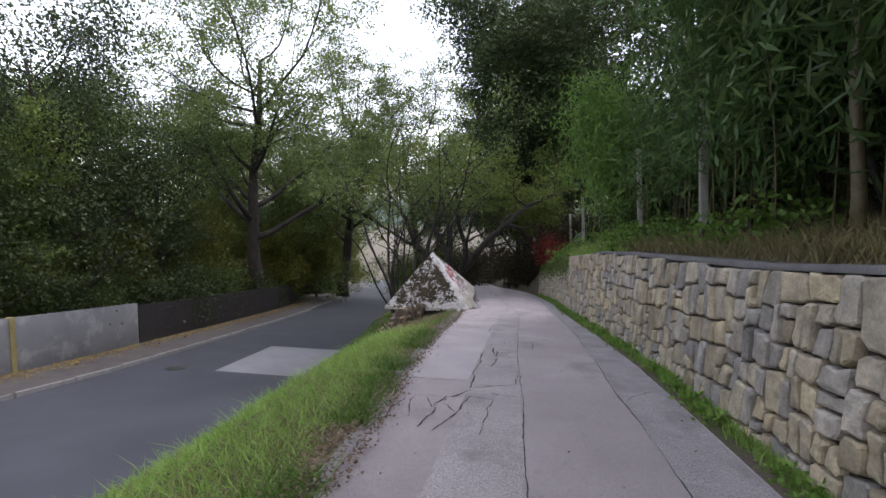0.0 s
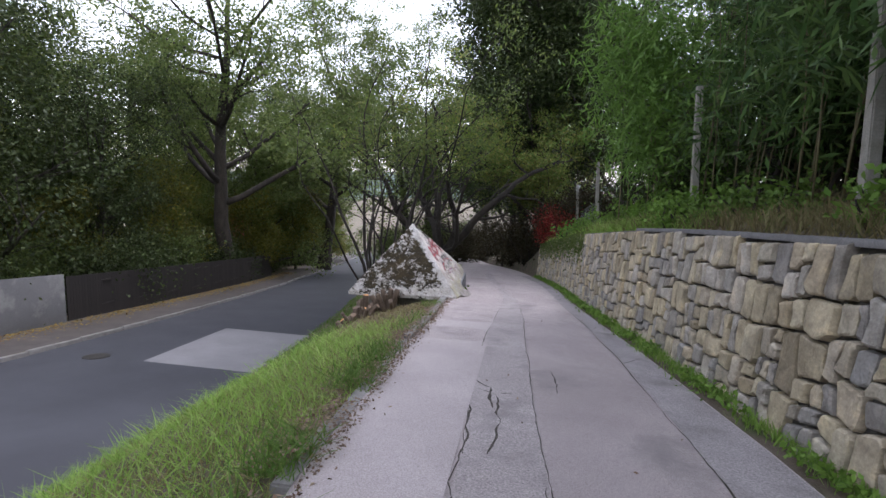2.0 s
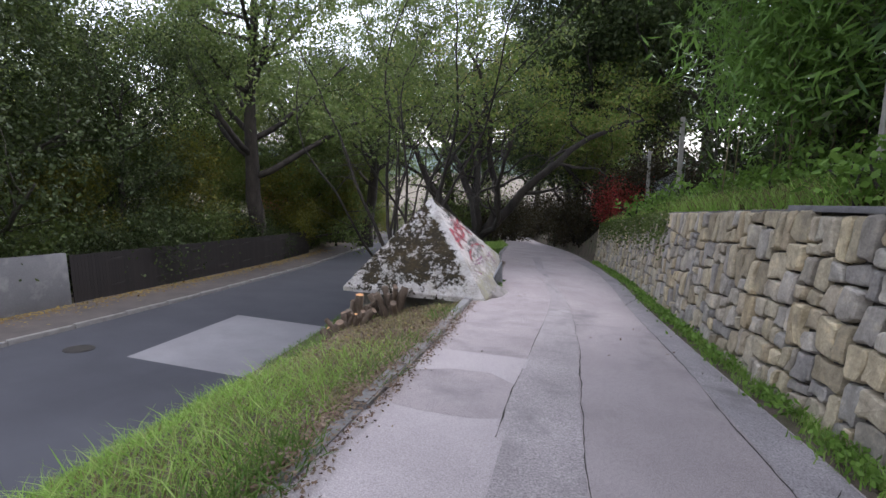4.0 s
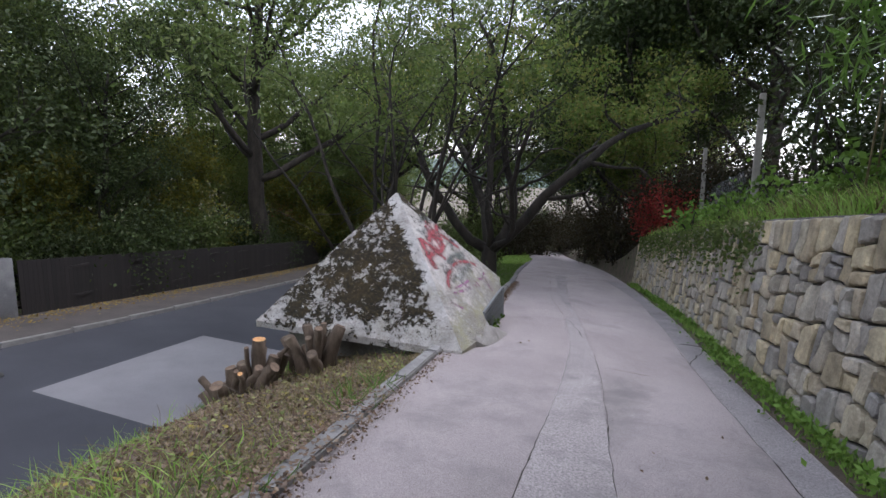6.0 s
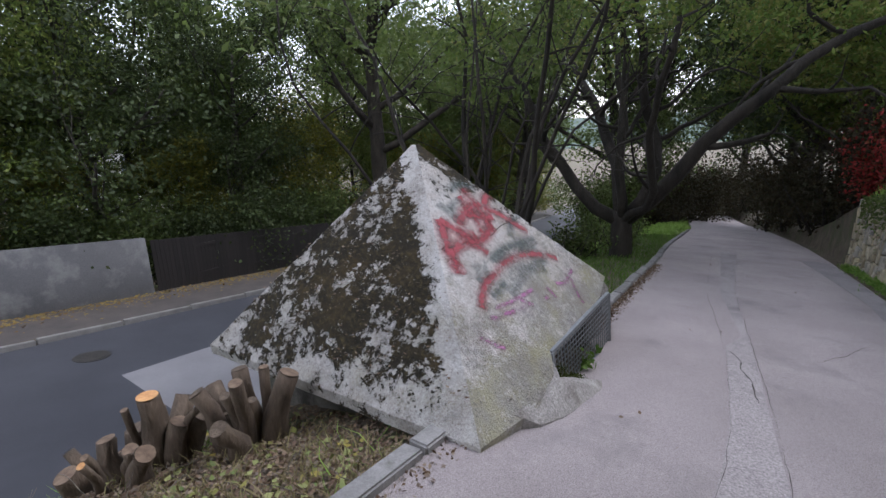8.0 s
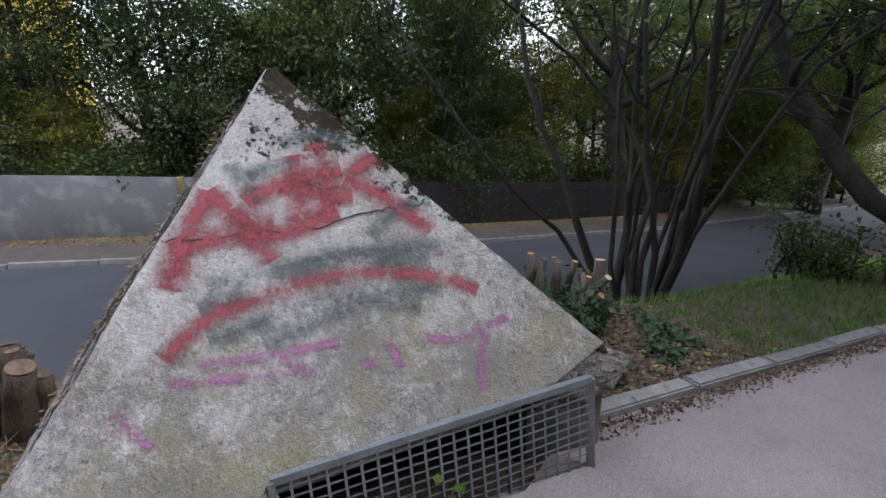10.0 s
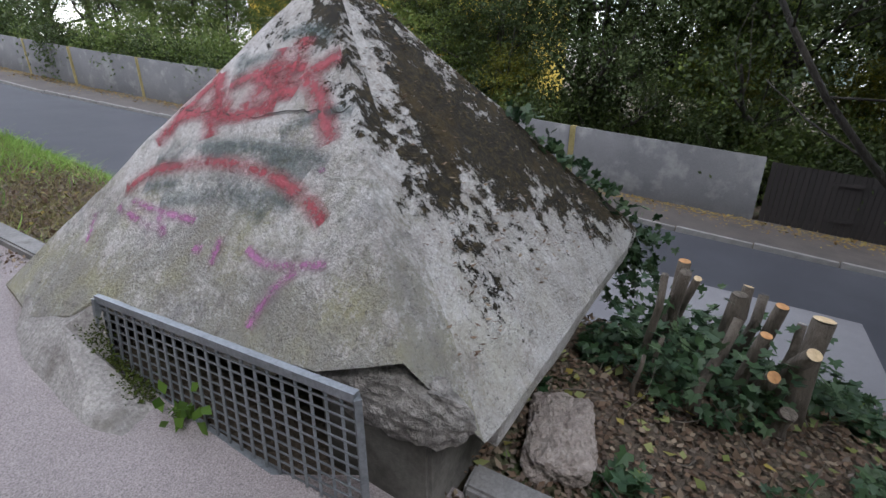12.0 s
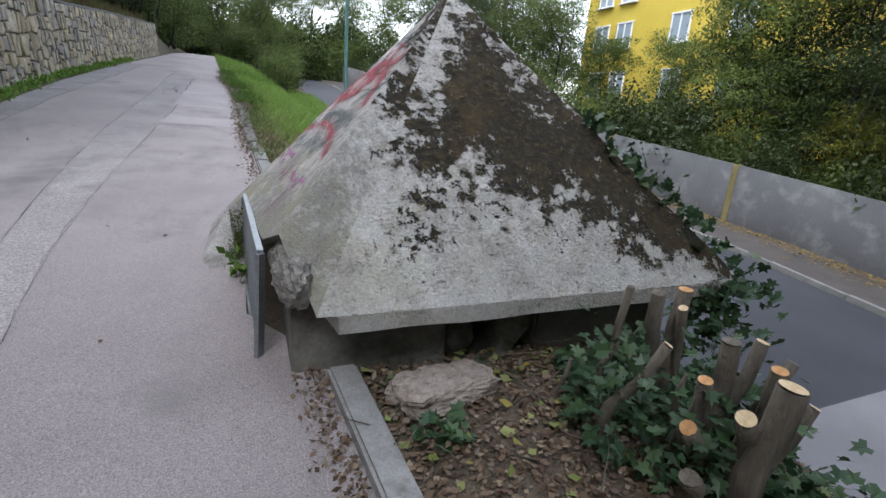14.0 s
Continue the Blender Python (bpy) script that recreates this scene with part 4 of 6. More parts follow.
def ivy_cloud(name, centres, size, material, rng, tilt=0.5):
    """One mesh of many five-lobed leaves, each slightly folded and turned."""
    shape = [(0.0, 0.0), (0.32, -0.18), (0.52, 0.12), (0.30, 0.30), (0.48, 0.62), (0.16, 0.58), (0.0, 1.0), (-0.16, 0.58), (-0.48, 0.62), (-0.30, 0.30), (-0.52, 0.12), (-0.32, -0.18)]
    verts, faces = [], []
    for c in centres:
        k = size * rng.uniform(0.55, 1.35)
        m = Matrix.Translation(Vector(c)) @ pose(0, 0, 0, math.degrees(tilt * rng.normal()), math.degrees(tilt * rng.normal()), rng.uniform(0, 360))
        n = len(verts)
        verts += [m @ Vector((x * k, y * k, (0.22 * abs(x) - 0.12 * y * y) * k)) for x, y in shape]
        faces += [(n, n + 1, n + 2, n + 3), (n, n + 3, n + 4, n + 5, n + 6), (n, n + 6, n + 7, n + 8, n + 9), (n, n + 9, n + 10, n + 11)]
    return mesh_of(name, verts, faces, material)


def blade_mesh(name, roots, height, width, material, rng, lean=0.35):
    """One mesh of many grass blades, each two bent segments."""
    n = len(roots)
    c = np.asarray(roots, dtype=np.float64)
    a = rng.uniform(0, 2 * np.pi, n)
    side = np.stack([np.cos(a), np.sin(a), np.zeros(n)], 1)
    ln = rng.normal(size=(n, 3)) * lean
    ln[:, 2] = 1
    h = (height * rng.uniform(0.45, 1.3, n))[:, None]
    w = (width * rng.uniform(0.6, 1.3, n))[:, None]
    bow = rng.normal(size=(n, 3)) * 0.25
    bow[:, 2] = -0.12
    v = np.empty((n, 5, 3))
    v[:, 0] = c - side * w * 0.5
    v[:, 1] = c + side * w * 0.5
    mid = c + ln * h * 0.55
    v[:, 2] = mid + side * w * 0.4
    v[:, 3] = mid - side * w * 0.4
    v[:, 4] = c + ln * h + bow * h
    base = np.arange(n)[:, None] * 5
    loops = np.concatenate([base + np.array([[0, 1, 2, 3]]), base + np.array([[3, 2, 4]])], 1).reshape(-1)
    me = bpy.data.meshes.new(name)
    me.vertices.add(5 * n)
    me.vertices.foreach_set("co", v.reshape(-1))
    me.loops.add(7 * n)
    me.loops.foreach_set("vertex_index", loops.astype(np.int32))
    me.polygons.add(2 * n)
    st = (np.arange(n)[:, None] * 7 + np.array([[0, 4]])).reshape(-1)
    me.polygons.foreach_set("loop_start", st.astype(np.int32))
    me.polygons.foreach_set("loop_total", np.tile([4, 3], n).astype(np.int32))
    me.materials.append(material)
    me.update(calc_edges=True)
    me.validate()
    return me


def limb(start, direction, length, r0, r1, rng, wander=0.25, rise=0.1, steps=7):
    pts, rad = [Vector(start)], [r0]
    d = Vector(direction).normalized()
    for i in range(steps):
        d = (d + Vector((rng.normal(), rng.normal(), rng.normal())) * wander / 2 + Vector((0, 0, rise))).normalized()
        pts.append(pts[-1] + d * length / steps)
        rad.append(r0 + (r1 - r0) * (i + 1) / steps)
    return pts, rad


class Wood:
    def __init__(self):
        self.v, self.f = [], []

    def add(self, pts, rad, sides=7):
        v, f = tube(pts, rad, sides)
        n = len(self.v)
        self.v += v
        self.f += [tuple(i + n for i in q) for q in f]


def make_tree(name, label, seed, height, trunk_r, crown_from, crown_w, leaves, leaf_len, leaf_mat, bark, lean=(0, 0), limbs=9, clump=0.55, droop=0.2, rise=0.12, leaf_w=0.5, wander=0.25, category="tree", first=None, inner=0.35):
    """A tree at the origin: tapered trunk with limbs and twigs, and a crown of separate leaves round the twigs."""
    rng = np.random.default_rng(seed)
    root = empty(name, pose(0, 0, 0), label, category)
    w = Wood()
    trunk, tr = limb((0, 0, -0.25), (lean[0], lean[1], 1), height * 0.8, trunk_r, trunk_r * 0.22, rng, 0.12, 0.1, 12)
    tr[0] *= 1.35
    w.add(trunk, tr, 10)
    tips = []
    for k in range(limbs):
        t = crown_from + (1 - crown_from) * (k + 0.5) / limbs
        i = min(len(trunk) - 2, int(t * (len(trunk) - 1)))
        p = trunk[i].lerp(trunk[i + 1], rng.random())
        a = k * 2.4 + rng.uniform(-0.5, 0.5)
        up = rng.uniform(0.25, 0.8)
        L = crown_w * (0.55 + 0.6 * math.sin(math.pi * min(1, 0.25 + 0.75 * (1 - abs(2 * (t - crown_from) / (1 - crown_from) - 0.8))))) * rng.uniform(0.75, 1.15)
        pts, rad = limb(p, (math.cos(a), math.sin(a), up), L, tr[i] * 0.5, tr[i] * 0.12, rng, wander, rise, 8)
        w.add(pts, rad, 6)
        for j in range(5):
            q = pts[3 + j]
            a2 = rng.uniform(0, 6.28)
            dirv = (pts[3 + j] - pts[2 + j]).normalized() + Vector((math.cos(a2), math.sin(a2), rng.uniform(-0.2, 0.7))) * 0.9
            tw, tr2 = limb(q, dirv, L * rng.uniform(0.3, 0.5), rad[3 + j] * 0.5, 0.006, rng, wander * 1.3, 0.0, 5)
            w.add(tw, tr2, 4)
            tips += [(tw[2], 0.8), (tw[4], 1.0), (tw[5], 1.0)]
        tips.append((pts[-1], 1.0))
    me = mesh_of("trunk", w.v, w.f, bark, True)
    ob = new("trunk", me)
    ob.parent = root
    pos = np.array([tuple(t[0]) for t in tips])
    heads = np.repeat(pos, 3, axis=0) + rng.normal(size=(3 * len(pos), 3)) * clump * np.array([1, 1, 0.6])
    pick = rng.integers(0, len(heads), leaves)
    c = heads[pick] + rng.normal(size=(leaves, 3)) * clump * 0.42 * np.array([1, 1, 0.6])
    ob = new("crown", leaf_cloud("crown", c, leaf_len, leaf_len * leaf_w, leaf_mat, rng, droop))
    ob.parent = root
    return root


def place(tree, x, y, z=None, turn=0.0, size=1.0):
    m = pose(x, y, ground_z(x, y) if z is None else z, 0, 0, turn) @ Matrix.Scale(size, 4)
    tree.matrix_world = m
    return tree


def another(tree, x, y, turn, size, z=None):
    return copy_thing(tree, pose(x, y, ground_z(x, y) if z is None else z, 0, 0, turn) @ Matrix.Scale(size, 4))


def make_bush(name, label, seed, w, h, leaves, leaf_len, mat, category="bush", droop=0.1, leaf_w=0.55):
    """A bush at the origin: thin stems from the ground and leaves in uneven clumps."""
    rng = np.random.default_rng(seed)
    root = empty(name, pose(0, 0, 0), label, category)
    wd = Wood()
    tips = []
    for k in range(16):
        a = rng.uniform(0, 6.28)
        pts, rad = limb((0.2 * w * rng.normal(), 0.2 * w * rng.normal(), -0.15), (math.cos(a) * w * 0.5 / h, math.sin(a) * w * 0.5 / h, 1), h * rng.uniform(0.6, 1.05), 0.02 + 0.012 * h, 0.006, rng, 0.3, 0.05, 7)
        wd.add(pts, rad, 5)
        tips += pts[2:]
    ob = tagged(new("stems", mesh_of("stems", wd.v, wd.f, M_BARK, True)), kind="stuff")
    ob.parent = root
    pos = np.array([tuple(t) for t in tips])
    c = pos[rng.integers(0, len(pos), leaves)] + rng.normal(size=(leaves, 3)) * 0.13 * (w + h) / 2
    c[:, 2] = np.maximum(c[:, 2], 0.02)
    ob = new("foliage", leaf_cloud("foliage", c, leaf_len, leaf_len * leaf_w, mat, rng, droop))
    ob.parent = root
    return root


# the big tree across the road, dark leafy trees and lighter ones
place(make_tree("ash_tree", "tall slender green tree with a dark trunk behind the fence", 3, 25, 0.62, 0.30, 9.6, 40000, 0.25, M_LEAF_MID, M_BARK, limbs=18, clump=1.0, rise=0.12), -20.2, 21)
another(bpy.data.objects["ash_tree"], -19.2, 37, 130, 1.05)
another(bpy.data.objects["ash_tree"], -10, 38, 200, 0.95)
dark_tree = place(make_tree("dark_tree", "dense dark green tree behind the garden wall", 5, 18, 0.34, 0.12, 6.0, 23000, 0.22, M_LEAF_DARK, M_BARK, limbs=18, clump=0.95), -22, 5.5)
mid_tree = place(make_tree("green_tree", "mid-sized green leafy tree in the garden", 7, 14, 0.24, 0.12, 4.6, 24000, 0.21, M_LEAF_MID, M_BARK, limbs=16, clump=0.8), -24, 13)
yellow_tree = place(make_tree("yellowing_tree", "small tree with leaves turning yellow", 9, 8, 0.13, 0.12, 3.0, 14000, 0.2, M_LEAF_YELLOW, M_BARK, limbs=12, clump=0.65), -22, 16)
for x, y, turn, s in [(-23, -2.5, 40, 0.95), (-21.5, 11.5, 200, 0.7), (-33, 5, 310, 1.1), (-36, 30, 150, 1.3), (-29, 40, 240, 1.2), (-22, -35, 120, 0.8), (-40, 47, 30, 1.4), (-22, -44, 15, 0.9), (-24, -56, 200, 1.0), (-22.5, -9.5, 150, 0.7), (-20.6, -1.0, 60, 0.66), (-21, -6.2, 280, 0.66), (-31, 52, 99, 0.8)]:
    another(dark_tree, x, y, turn, s)
light_tree = place(make_tree("light_green_tree", "leafy tree beyond the road, open light put into its greens", 12, 12, 0.2, 0.1, 4.6, 26000, 0.2, M_LEAF_LIGHT, M_BARK, limbs=16, clump=0.8), -24.5, 37)
for x, y, turn, s in [(-27.5, 25, 80, 1.0), (-29, 14, 20, 0.9), (-31, 33, 140, 1.2), (-24, 45, 200, 1.0), (-38, 20, 60, 1.4), (-20.5, -9.5, 111, 0.75), (-23, 4, 200, 0.9)]:
    another(light_tree, x, y, turn, s)
for x, y, turn, s in [(-21.5, 29, 10, 1.2), (-28, 9, 220, 1.1), (-21.5, 1.2, 300, 0.62), (-30, 50, 33, 1.2), (-23, -16, 60, 0.5), (-22, -40, 111, 0.8), (-21, -50, 190, 0.9), (-22.5, -22, 30, 0.5), (-20.6, -24.5, 200, 0.62), (-27, 55, 75, 1.6), (-24.5, 49, 15, 1.2)]:
    another(mid_tree, x, y, turn, s)
for x, y, turn, s in [(-21, 8.6, 90, 0.7), (-20.5, 25.5, 50, 0.9), (-21, 3.4, 10, 0.6), (-21, 34, 130, 1.0), (-20.6, -5, 250, 0.55), (-22, 46, 20, 0.8)]:
    another(yellow_tree, x, y, turn, s)

hedge = place(make_bush("hedge_bush", "dense green hedge bush behind the wall", 21, 3.0, 3.0, 8000, 0.15, M_LEAF_DARK), -19.4, 8)
hedge_l = place(make_bush("shrub", "loose light green shrub behind the wall", 23, 2.6, 2.8, 6000, 0.15, M_LEAF_MID), -19.3, -2.8)
for i, y in enumerate(list(range(-58, -34, 5)) + list(range(-33, -8, 2)) + list(range(11, 50, 3))):
    another(hedge if i % 3 == 0 else hedge_l, fence_x(y) - 1.8 - 0.8 * (i % 3), y + 0.7 * (i % 2), i * 57, 0.95 + 0.16 * (i % 4))
for i in range(11):
    another(hedge_l if i % 2 else hedge, -19.5 - 0.7 * (i % 2) - 0.11 * max(0, i - 4) * 2, -6.5 + 2.5 * i, i * 83, 1.05 + 0.13 * (i % 3))
for i, (x, y, s) in enumerate([(-19.6, 2.2, 0.8), (-20, 5.0, 0.9), (-19.2, -6, 0.8), (-19.6, 0.0, 0.75), (-20, -10, 0.9)]):
    another(hedge_l, x, y, i * 77, s)

# trees on the bank between path and road
rng = np.random.default_rng(40)
cherry = empty("cherry_tree", pose(-2.1, 10.6, ground_z(-2.1, 10.6)), "old crooked dark-barked tree arching over the path", "tree")
wd, tips = Wood(), []
trunk, tr = limb((0, 0, -0.3), (0.02, 0, 1), 1.5, 0.30, 0.24, rng, 0.06, 0.1, 5)
tr[0] = 0.42
wd.add(trunk, tr, 12)
fork = trunk[-1]
for d, L, r, rise in [((-1.0, -0.25, 0.6), 7.4, 0.19, 0.10), ((-0.35, 0.2, 1.0), 8.4, 0.19, 0.05), ((0.9, -0.2, 0.8), 8.4, 0.21, 0.06), ((0.75, 0.4, 0.9), 7.6, 0.16, 0.06), ((0.1, -0.5, 1.1), 7.2, 0.13, 0.07), ((-0.5, 0.8, 0.7), 6.8, 0.14, 0.08), ((1.0, -0.5, 0.6), 5.6, 0.11, 0.09)]:
    pts, rad = limb(fork - Vector((0, 0, 0.25)), d, L, r, 0.05, rng, 0.42, rise, 10)
    wd.add(pts, rad, 8)
    for j in range(3, 11):
        a = rng.uniform(0, 6.28)
        tw, r2 = limb(pts[j], (math.cos(a), math.sin(a), rng.uniform(-0.1, 0.7)), rng.uniform(1.4, 2.8), rad[j] * 0.6, 0.012, rng, 0.5, 0.03, 7)
        wd.add(tw, r2, 5)
        for q in (3, 5, 7):
            a = rng.uniform(0, 6.28)
            t3, r3 = limb(tw[q], (math.cos(a), math.sin(a), rng.uniform(-0.3, 0.5)), 0.9, r2[q] * 0.6, 0.005, rng, 0.5, 0.0, 5)
            wd.add(t3, r3, 4)
            tips += t3[2:]
ob = new("trunk", mesh_of("trunk", wd.v, wd.f, M_BARK, True))
ob.parent = cherry
pos = np.array([tuple(t) for t in tips])
heads = pos + rng.normal(size=pos.shape) * 0.3
c = heads[rng.integers(0, len(heads), 17000)] + rng.normal(size=(17000, 3)) * np.array([0.26, 0.26, 0.16])
c = c[c[:, 2] > 4.5 + 1.9 * rng.random(17000)]
ob = new("crown", leaf_cloud("crown", c, 0.15, 0.07, M_LEAF_AUTUMN, rng, 0.3))
ob.parent = cherry

rng = np.random.default_rng(44)
multi = empty("multi_stemmed_tree", pose(-4.0, 7.0, ground_z(-4.0, 7.0)), "many-stemmed slender tree rising from the bank", "tree")
wd, tips = Wood(), []
for k in range(15):
    a = k * 2.4
    up = rng.uniform(4.0, 9.0)
    pts, rad = limb((0.5 * math.cos(a) * rng.random(), 0.45 * math.sin(a) * rng.random(), -0.2), (math.cos(a), math.sin(a), up), rng.uniform(7.4, 11.5), rng.uniform(0.045, 0.09), 0.012, rng, 0.34, 0.05, 12)
    wd = Wood()
    wd.add(pts, rad, 7)
    for j in range(5, 13):
        a2 = rng.uniform(0, 6.28)
        tw, r2 = limb(pts[j], (math.cos(a2), math.sin(a2), rng.uniform(0.0, 1.0)), rng.uniform(1.0, 2.4), rad[j] * 0.5, 0.005, rng, 0.35, -0.02, 6)
        wd.add(tw, r2, 4)
        tips += tw[2:]
    ob = new("stem", mesh_of("stem", wd.v, wd.f, M_BARK, True))
    ob.parent = multi
pos = np.array([tuple(t) for t in tips])
c = pos[rng.integers(0, len(pos), 14000)] + rng.normal(size=(14000, 3)) * 0.3
c = c[c[:, 2] > 4.4 + 2.6 * rng.random(14000)]
ob = new("crown", leaf_cloud("crown", c, 0.15, 0.06, M_LEAF_MID, rng, 0.6))
ob.parent = multi

bank_bush = place(make_bush("bank_bush", "green bush at the foot of the crooked tree", 31, 1.0, 1.1, 1500, 0.1, M_LEAF_MID), -2.9, 9.9)
another(bank_bush, -2.8, 13.4, 90, 1.0)
another(bank_bush, -4.6, 18, 200, 1.5)
tall_tree = place(make_tree("tall_tree", "tall dark tree standing beyond the retaining wall", 51, 20, 0.34, 0.16, 6.0, 40000, 0.25, M_LEAF_DARK, M_BARK, limbs=18, clump=0.95), 7.5, 18)
for x, y, turn, s in [(5.5, 27, 50, 1.0), (14, 11, 130, 1.0), (1, 40, 10, 1.2), (8.5, 2.5, 300, 1.0), (10.5, -6, 20, 1.1), (-3, 56, 220, 1.3), (3.8, 30, 70, 1.3), (1.8, 39, 160, 1.4), (11, -16, 140, 1.0), (8, -26, 310, 1.1), (10, -42, 200, 1.2), (2.9, 23.5, 77, 1.15)]:
    another(tall_tree, x, y, turn, s)
arch = place(make_tree("arching_tree", "autumn-tinted tree reaching across the footpath", 53, 7.4, 0.16, 0.3, 3.8, 15000, 0.17, M_LEAF_AUTUMN, M_BARK, lean=(-0.25, 0), limbs=12, clump=0.42, wander=0.4), 3.2, 17.5)
another(mid_tree, -8.0, 37, 160, 1.25)
another(arch, 2.5, 25, 20, 1.1)
brown = place(make_bush("brown_thicket", "brownish thicket with deep shade put into its leaf colour", 57, 3.2, 3.2, 8000, 0.13, M_LEAF_BROWN), 4.6, 14.8)
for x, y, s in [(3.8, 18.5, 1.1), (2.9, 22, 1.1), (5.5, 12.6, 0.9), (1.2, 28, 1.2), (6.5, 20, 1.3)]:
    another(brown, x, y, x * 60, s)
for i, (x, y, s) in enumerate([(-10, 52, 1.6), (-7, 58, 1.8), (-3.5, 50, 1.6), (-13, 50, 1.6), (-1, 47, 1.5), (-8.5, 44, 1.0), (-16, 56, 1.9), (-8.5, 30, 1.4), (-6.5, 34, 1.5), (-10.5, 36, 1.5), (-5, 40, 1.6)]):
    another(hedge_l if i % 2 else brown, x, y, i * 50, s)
red = place(make_bush("red_creeper", "deep red autumn creeper over the fence", 59, 1.5, 1.9, 3400, 0.11, M_LEAF_RED, "creeper"), 3.75, 13.6)
another(red, 3.5, 15.2, 70, 1.05)
another(red, 3.9, 14.6, 200, 1.15)

# trees up the hill behind the start
for x, y, turn, s in [(-1.5, -44, 0, 0.6), (-3, -58, 90, 0.9), (9, -32, 200, 1.0), (6.5, -56, 100, 0.9), (-9, -68, 10, 1.0), (-4, -70, 70, 1.0), (-15, -72, 150, 1.1), (3, -66, 230, 1.0), (8, -64, 40, 1.0), (-20, -66, 80, 1.0), (-21, -28, 160, 0.72), (-20.5, -31.5, 10, 0.6)]:
    another(mid_tree, x, y, turn, s)
for x, y, turn, s in [(-2.6, -31, 10, 0.9), (0.0, -36, 80, 1.0), (-3.4, -40, 200, 1.2), (4.6, -33, 30, 1.3), (5.0, -40, 120, 1.4), (5.4, -27, 200, 1.2)]:
    another(hedge_l, x, y, turn, s)

for i, x in enumerate(range(-20, 12, 3)):
    another(hedge_l if i % 2 else hedge, x, -62 - 3 * (i % 3), i * 40, 2.0 + 0.4 * (i % 3))

# ---- the bamboo thicket above the wall ----
rng = np.random.default_rng(61)
for k in range(3):
    cl = empty("bamboo_clump", pose(0, 0, 0), "tall dense bamboo clump hanging over the stone wall", "bamboo", "bamboo thicket")
    wd, tips = Wood(), []
    for i in range(34):
        x, y = rng.uniform(-1.0, 1.6), rng.uniform(-1.3, 1.3)
        a = rng.uniform(0, 6.28)
        bend_out = rng.uniform(0.02, 0.22)
        h = rng.uniform(4.2, 6.5)
        pts, rad = [], []
        for j in range(9):
            t = j / 8
            pts.append(Vector((x + math.cos(a) * bend_out * h * t * t - 0.45 * t * t, y + math.sin(a) * bend_out * h * t * t, -0.1 + h * t * (1 - 0.12 * t))))
            rad.append(0.013 * (1 - 0.75 * t))
        wd.add(pts, rad, 5)
        tips += [(p.x, p.y, p.z) for p in pts[3:]]
        for j in range(3, 9):
            b2 = rng.uniform(0, 6.28)
            tw, r2 = limb(pts[j], (math.cos(b2), math.sin(b2), 0.3), rng.uniform(0.4, 0.9), 0.006, 0.002, rng, 0.3, -0.12, 4)
            wd.add(tw, r2, 3)
            tips += [tuple(q) for q in tw[1:]] * 2
    ob = tagged(new("culms", mesh_of("culms", wd.v, wd.f, M_CULM, True)), kind="stuff")
    ob.parent = cl
    pos = np.array(tips)
    n = 15000
    c = pos[rng.integers(0, len(pos), n)] + rng.normal(size=(n, 3)) * np.array([0.3, 0.3, 0.35]) - np.array([0.25, 0, 0.35])
    c[:, 2] = np.maximum(c[:, 2], 0.25 + 0.5 * rng.random(n))
    ob = new("foliage", leaf_cloud("foliage", c, 0.28, 0.042, (M_BAMBOO, M_BAMBOO, M_BAMBOO_LIGHT)[k], rng, 0.75))
    ob.parent = cl
    place(cl, (5.6, 5.6, 5.0)[k], (-10.5, -7.6, 1.0)[k])
    if k < 2:
        for x, y, s in [((6.0, -13.5, 1.0), (5.7, -5.4, 0.95)), ((8.2, -9.0, 1.1), (7.9, -4.5, 1.1))][k]:
            another(cl, x, y, 90 + 130 * k, s)
    if k == 0:
        another(cl, 8.6, -12.5, 200, 1.1)
        another(cl, 5.3, -16.5, 40, 0.9)
        another(cl, 5.8, -2.7, 120, 0.95)
shade = place(make_bush("dark_shrub", "dark leafy shrub in the shade under the bamboo", 63, 2.6, 2.4, 5200, 0.12, M_LEAF_DARK), 6.4, 0.2)
for x, y, s in [(8.6, -5.5, 1.7), (8.8, -1.5, 1.7), (9.0, 2.5, 1.6), (9.4, -9.5, 1.7), (6.8, -3.4, 1.0), (6.4, 3.0, 1.0), (6.8, 6.2, 1.2), (7.4, 9.0, 1.2), (7.2, -8.4, 1.0), (7.2, -12, 1.0), (6.2, -19.5, 1.2), (5.2, -22.5, 1.2)]:
    another(shade, x, y, y * 50, s)
weeds = place(make_bush("weed_clump", "leafy green weeds on top of the wall", 65, 0.9, 0.6, 900, 0.09, M_WEED, "weeds"), 4.5, -1.0)
for i, (x, y, s) in enumerate([(4.3, 0.2, 0.9), (4.6, 1.3, 1.2), (4.2, 2.6, 0.8), (4.5, -2.4, 1.0), (4.3, -3.6, 0.8), (4.2, 4.6, 0.9), (4.0, 6.6, 0.9), (5.0, -0.4, 1.3), (4.9, 2.2, 1.2), (3.9, 8.8, 0.9), (4.6, -5.0, 0.8), (4.4, -0.2, 1.2), (4.5, 1.9, 1.3), (4.3, -2.9, 1.1), (4.9, -4.0, 1.2), (4.7, -6.6, 1.1), (5.0, -2.0, 1.3), (4.2, 3.6, 1.3), (4.1, 5.6, 1.3), (3.8, 7.8, 1.4), (4.9, -7.8, 1.4), (4.0, 9.8, 1.3)]):
    another(weeds, x, y, i * 71, s)

# ---- concrete fence posts with wire above the wall ----
post_tops = []
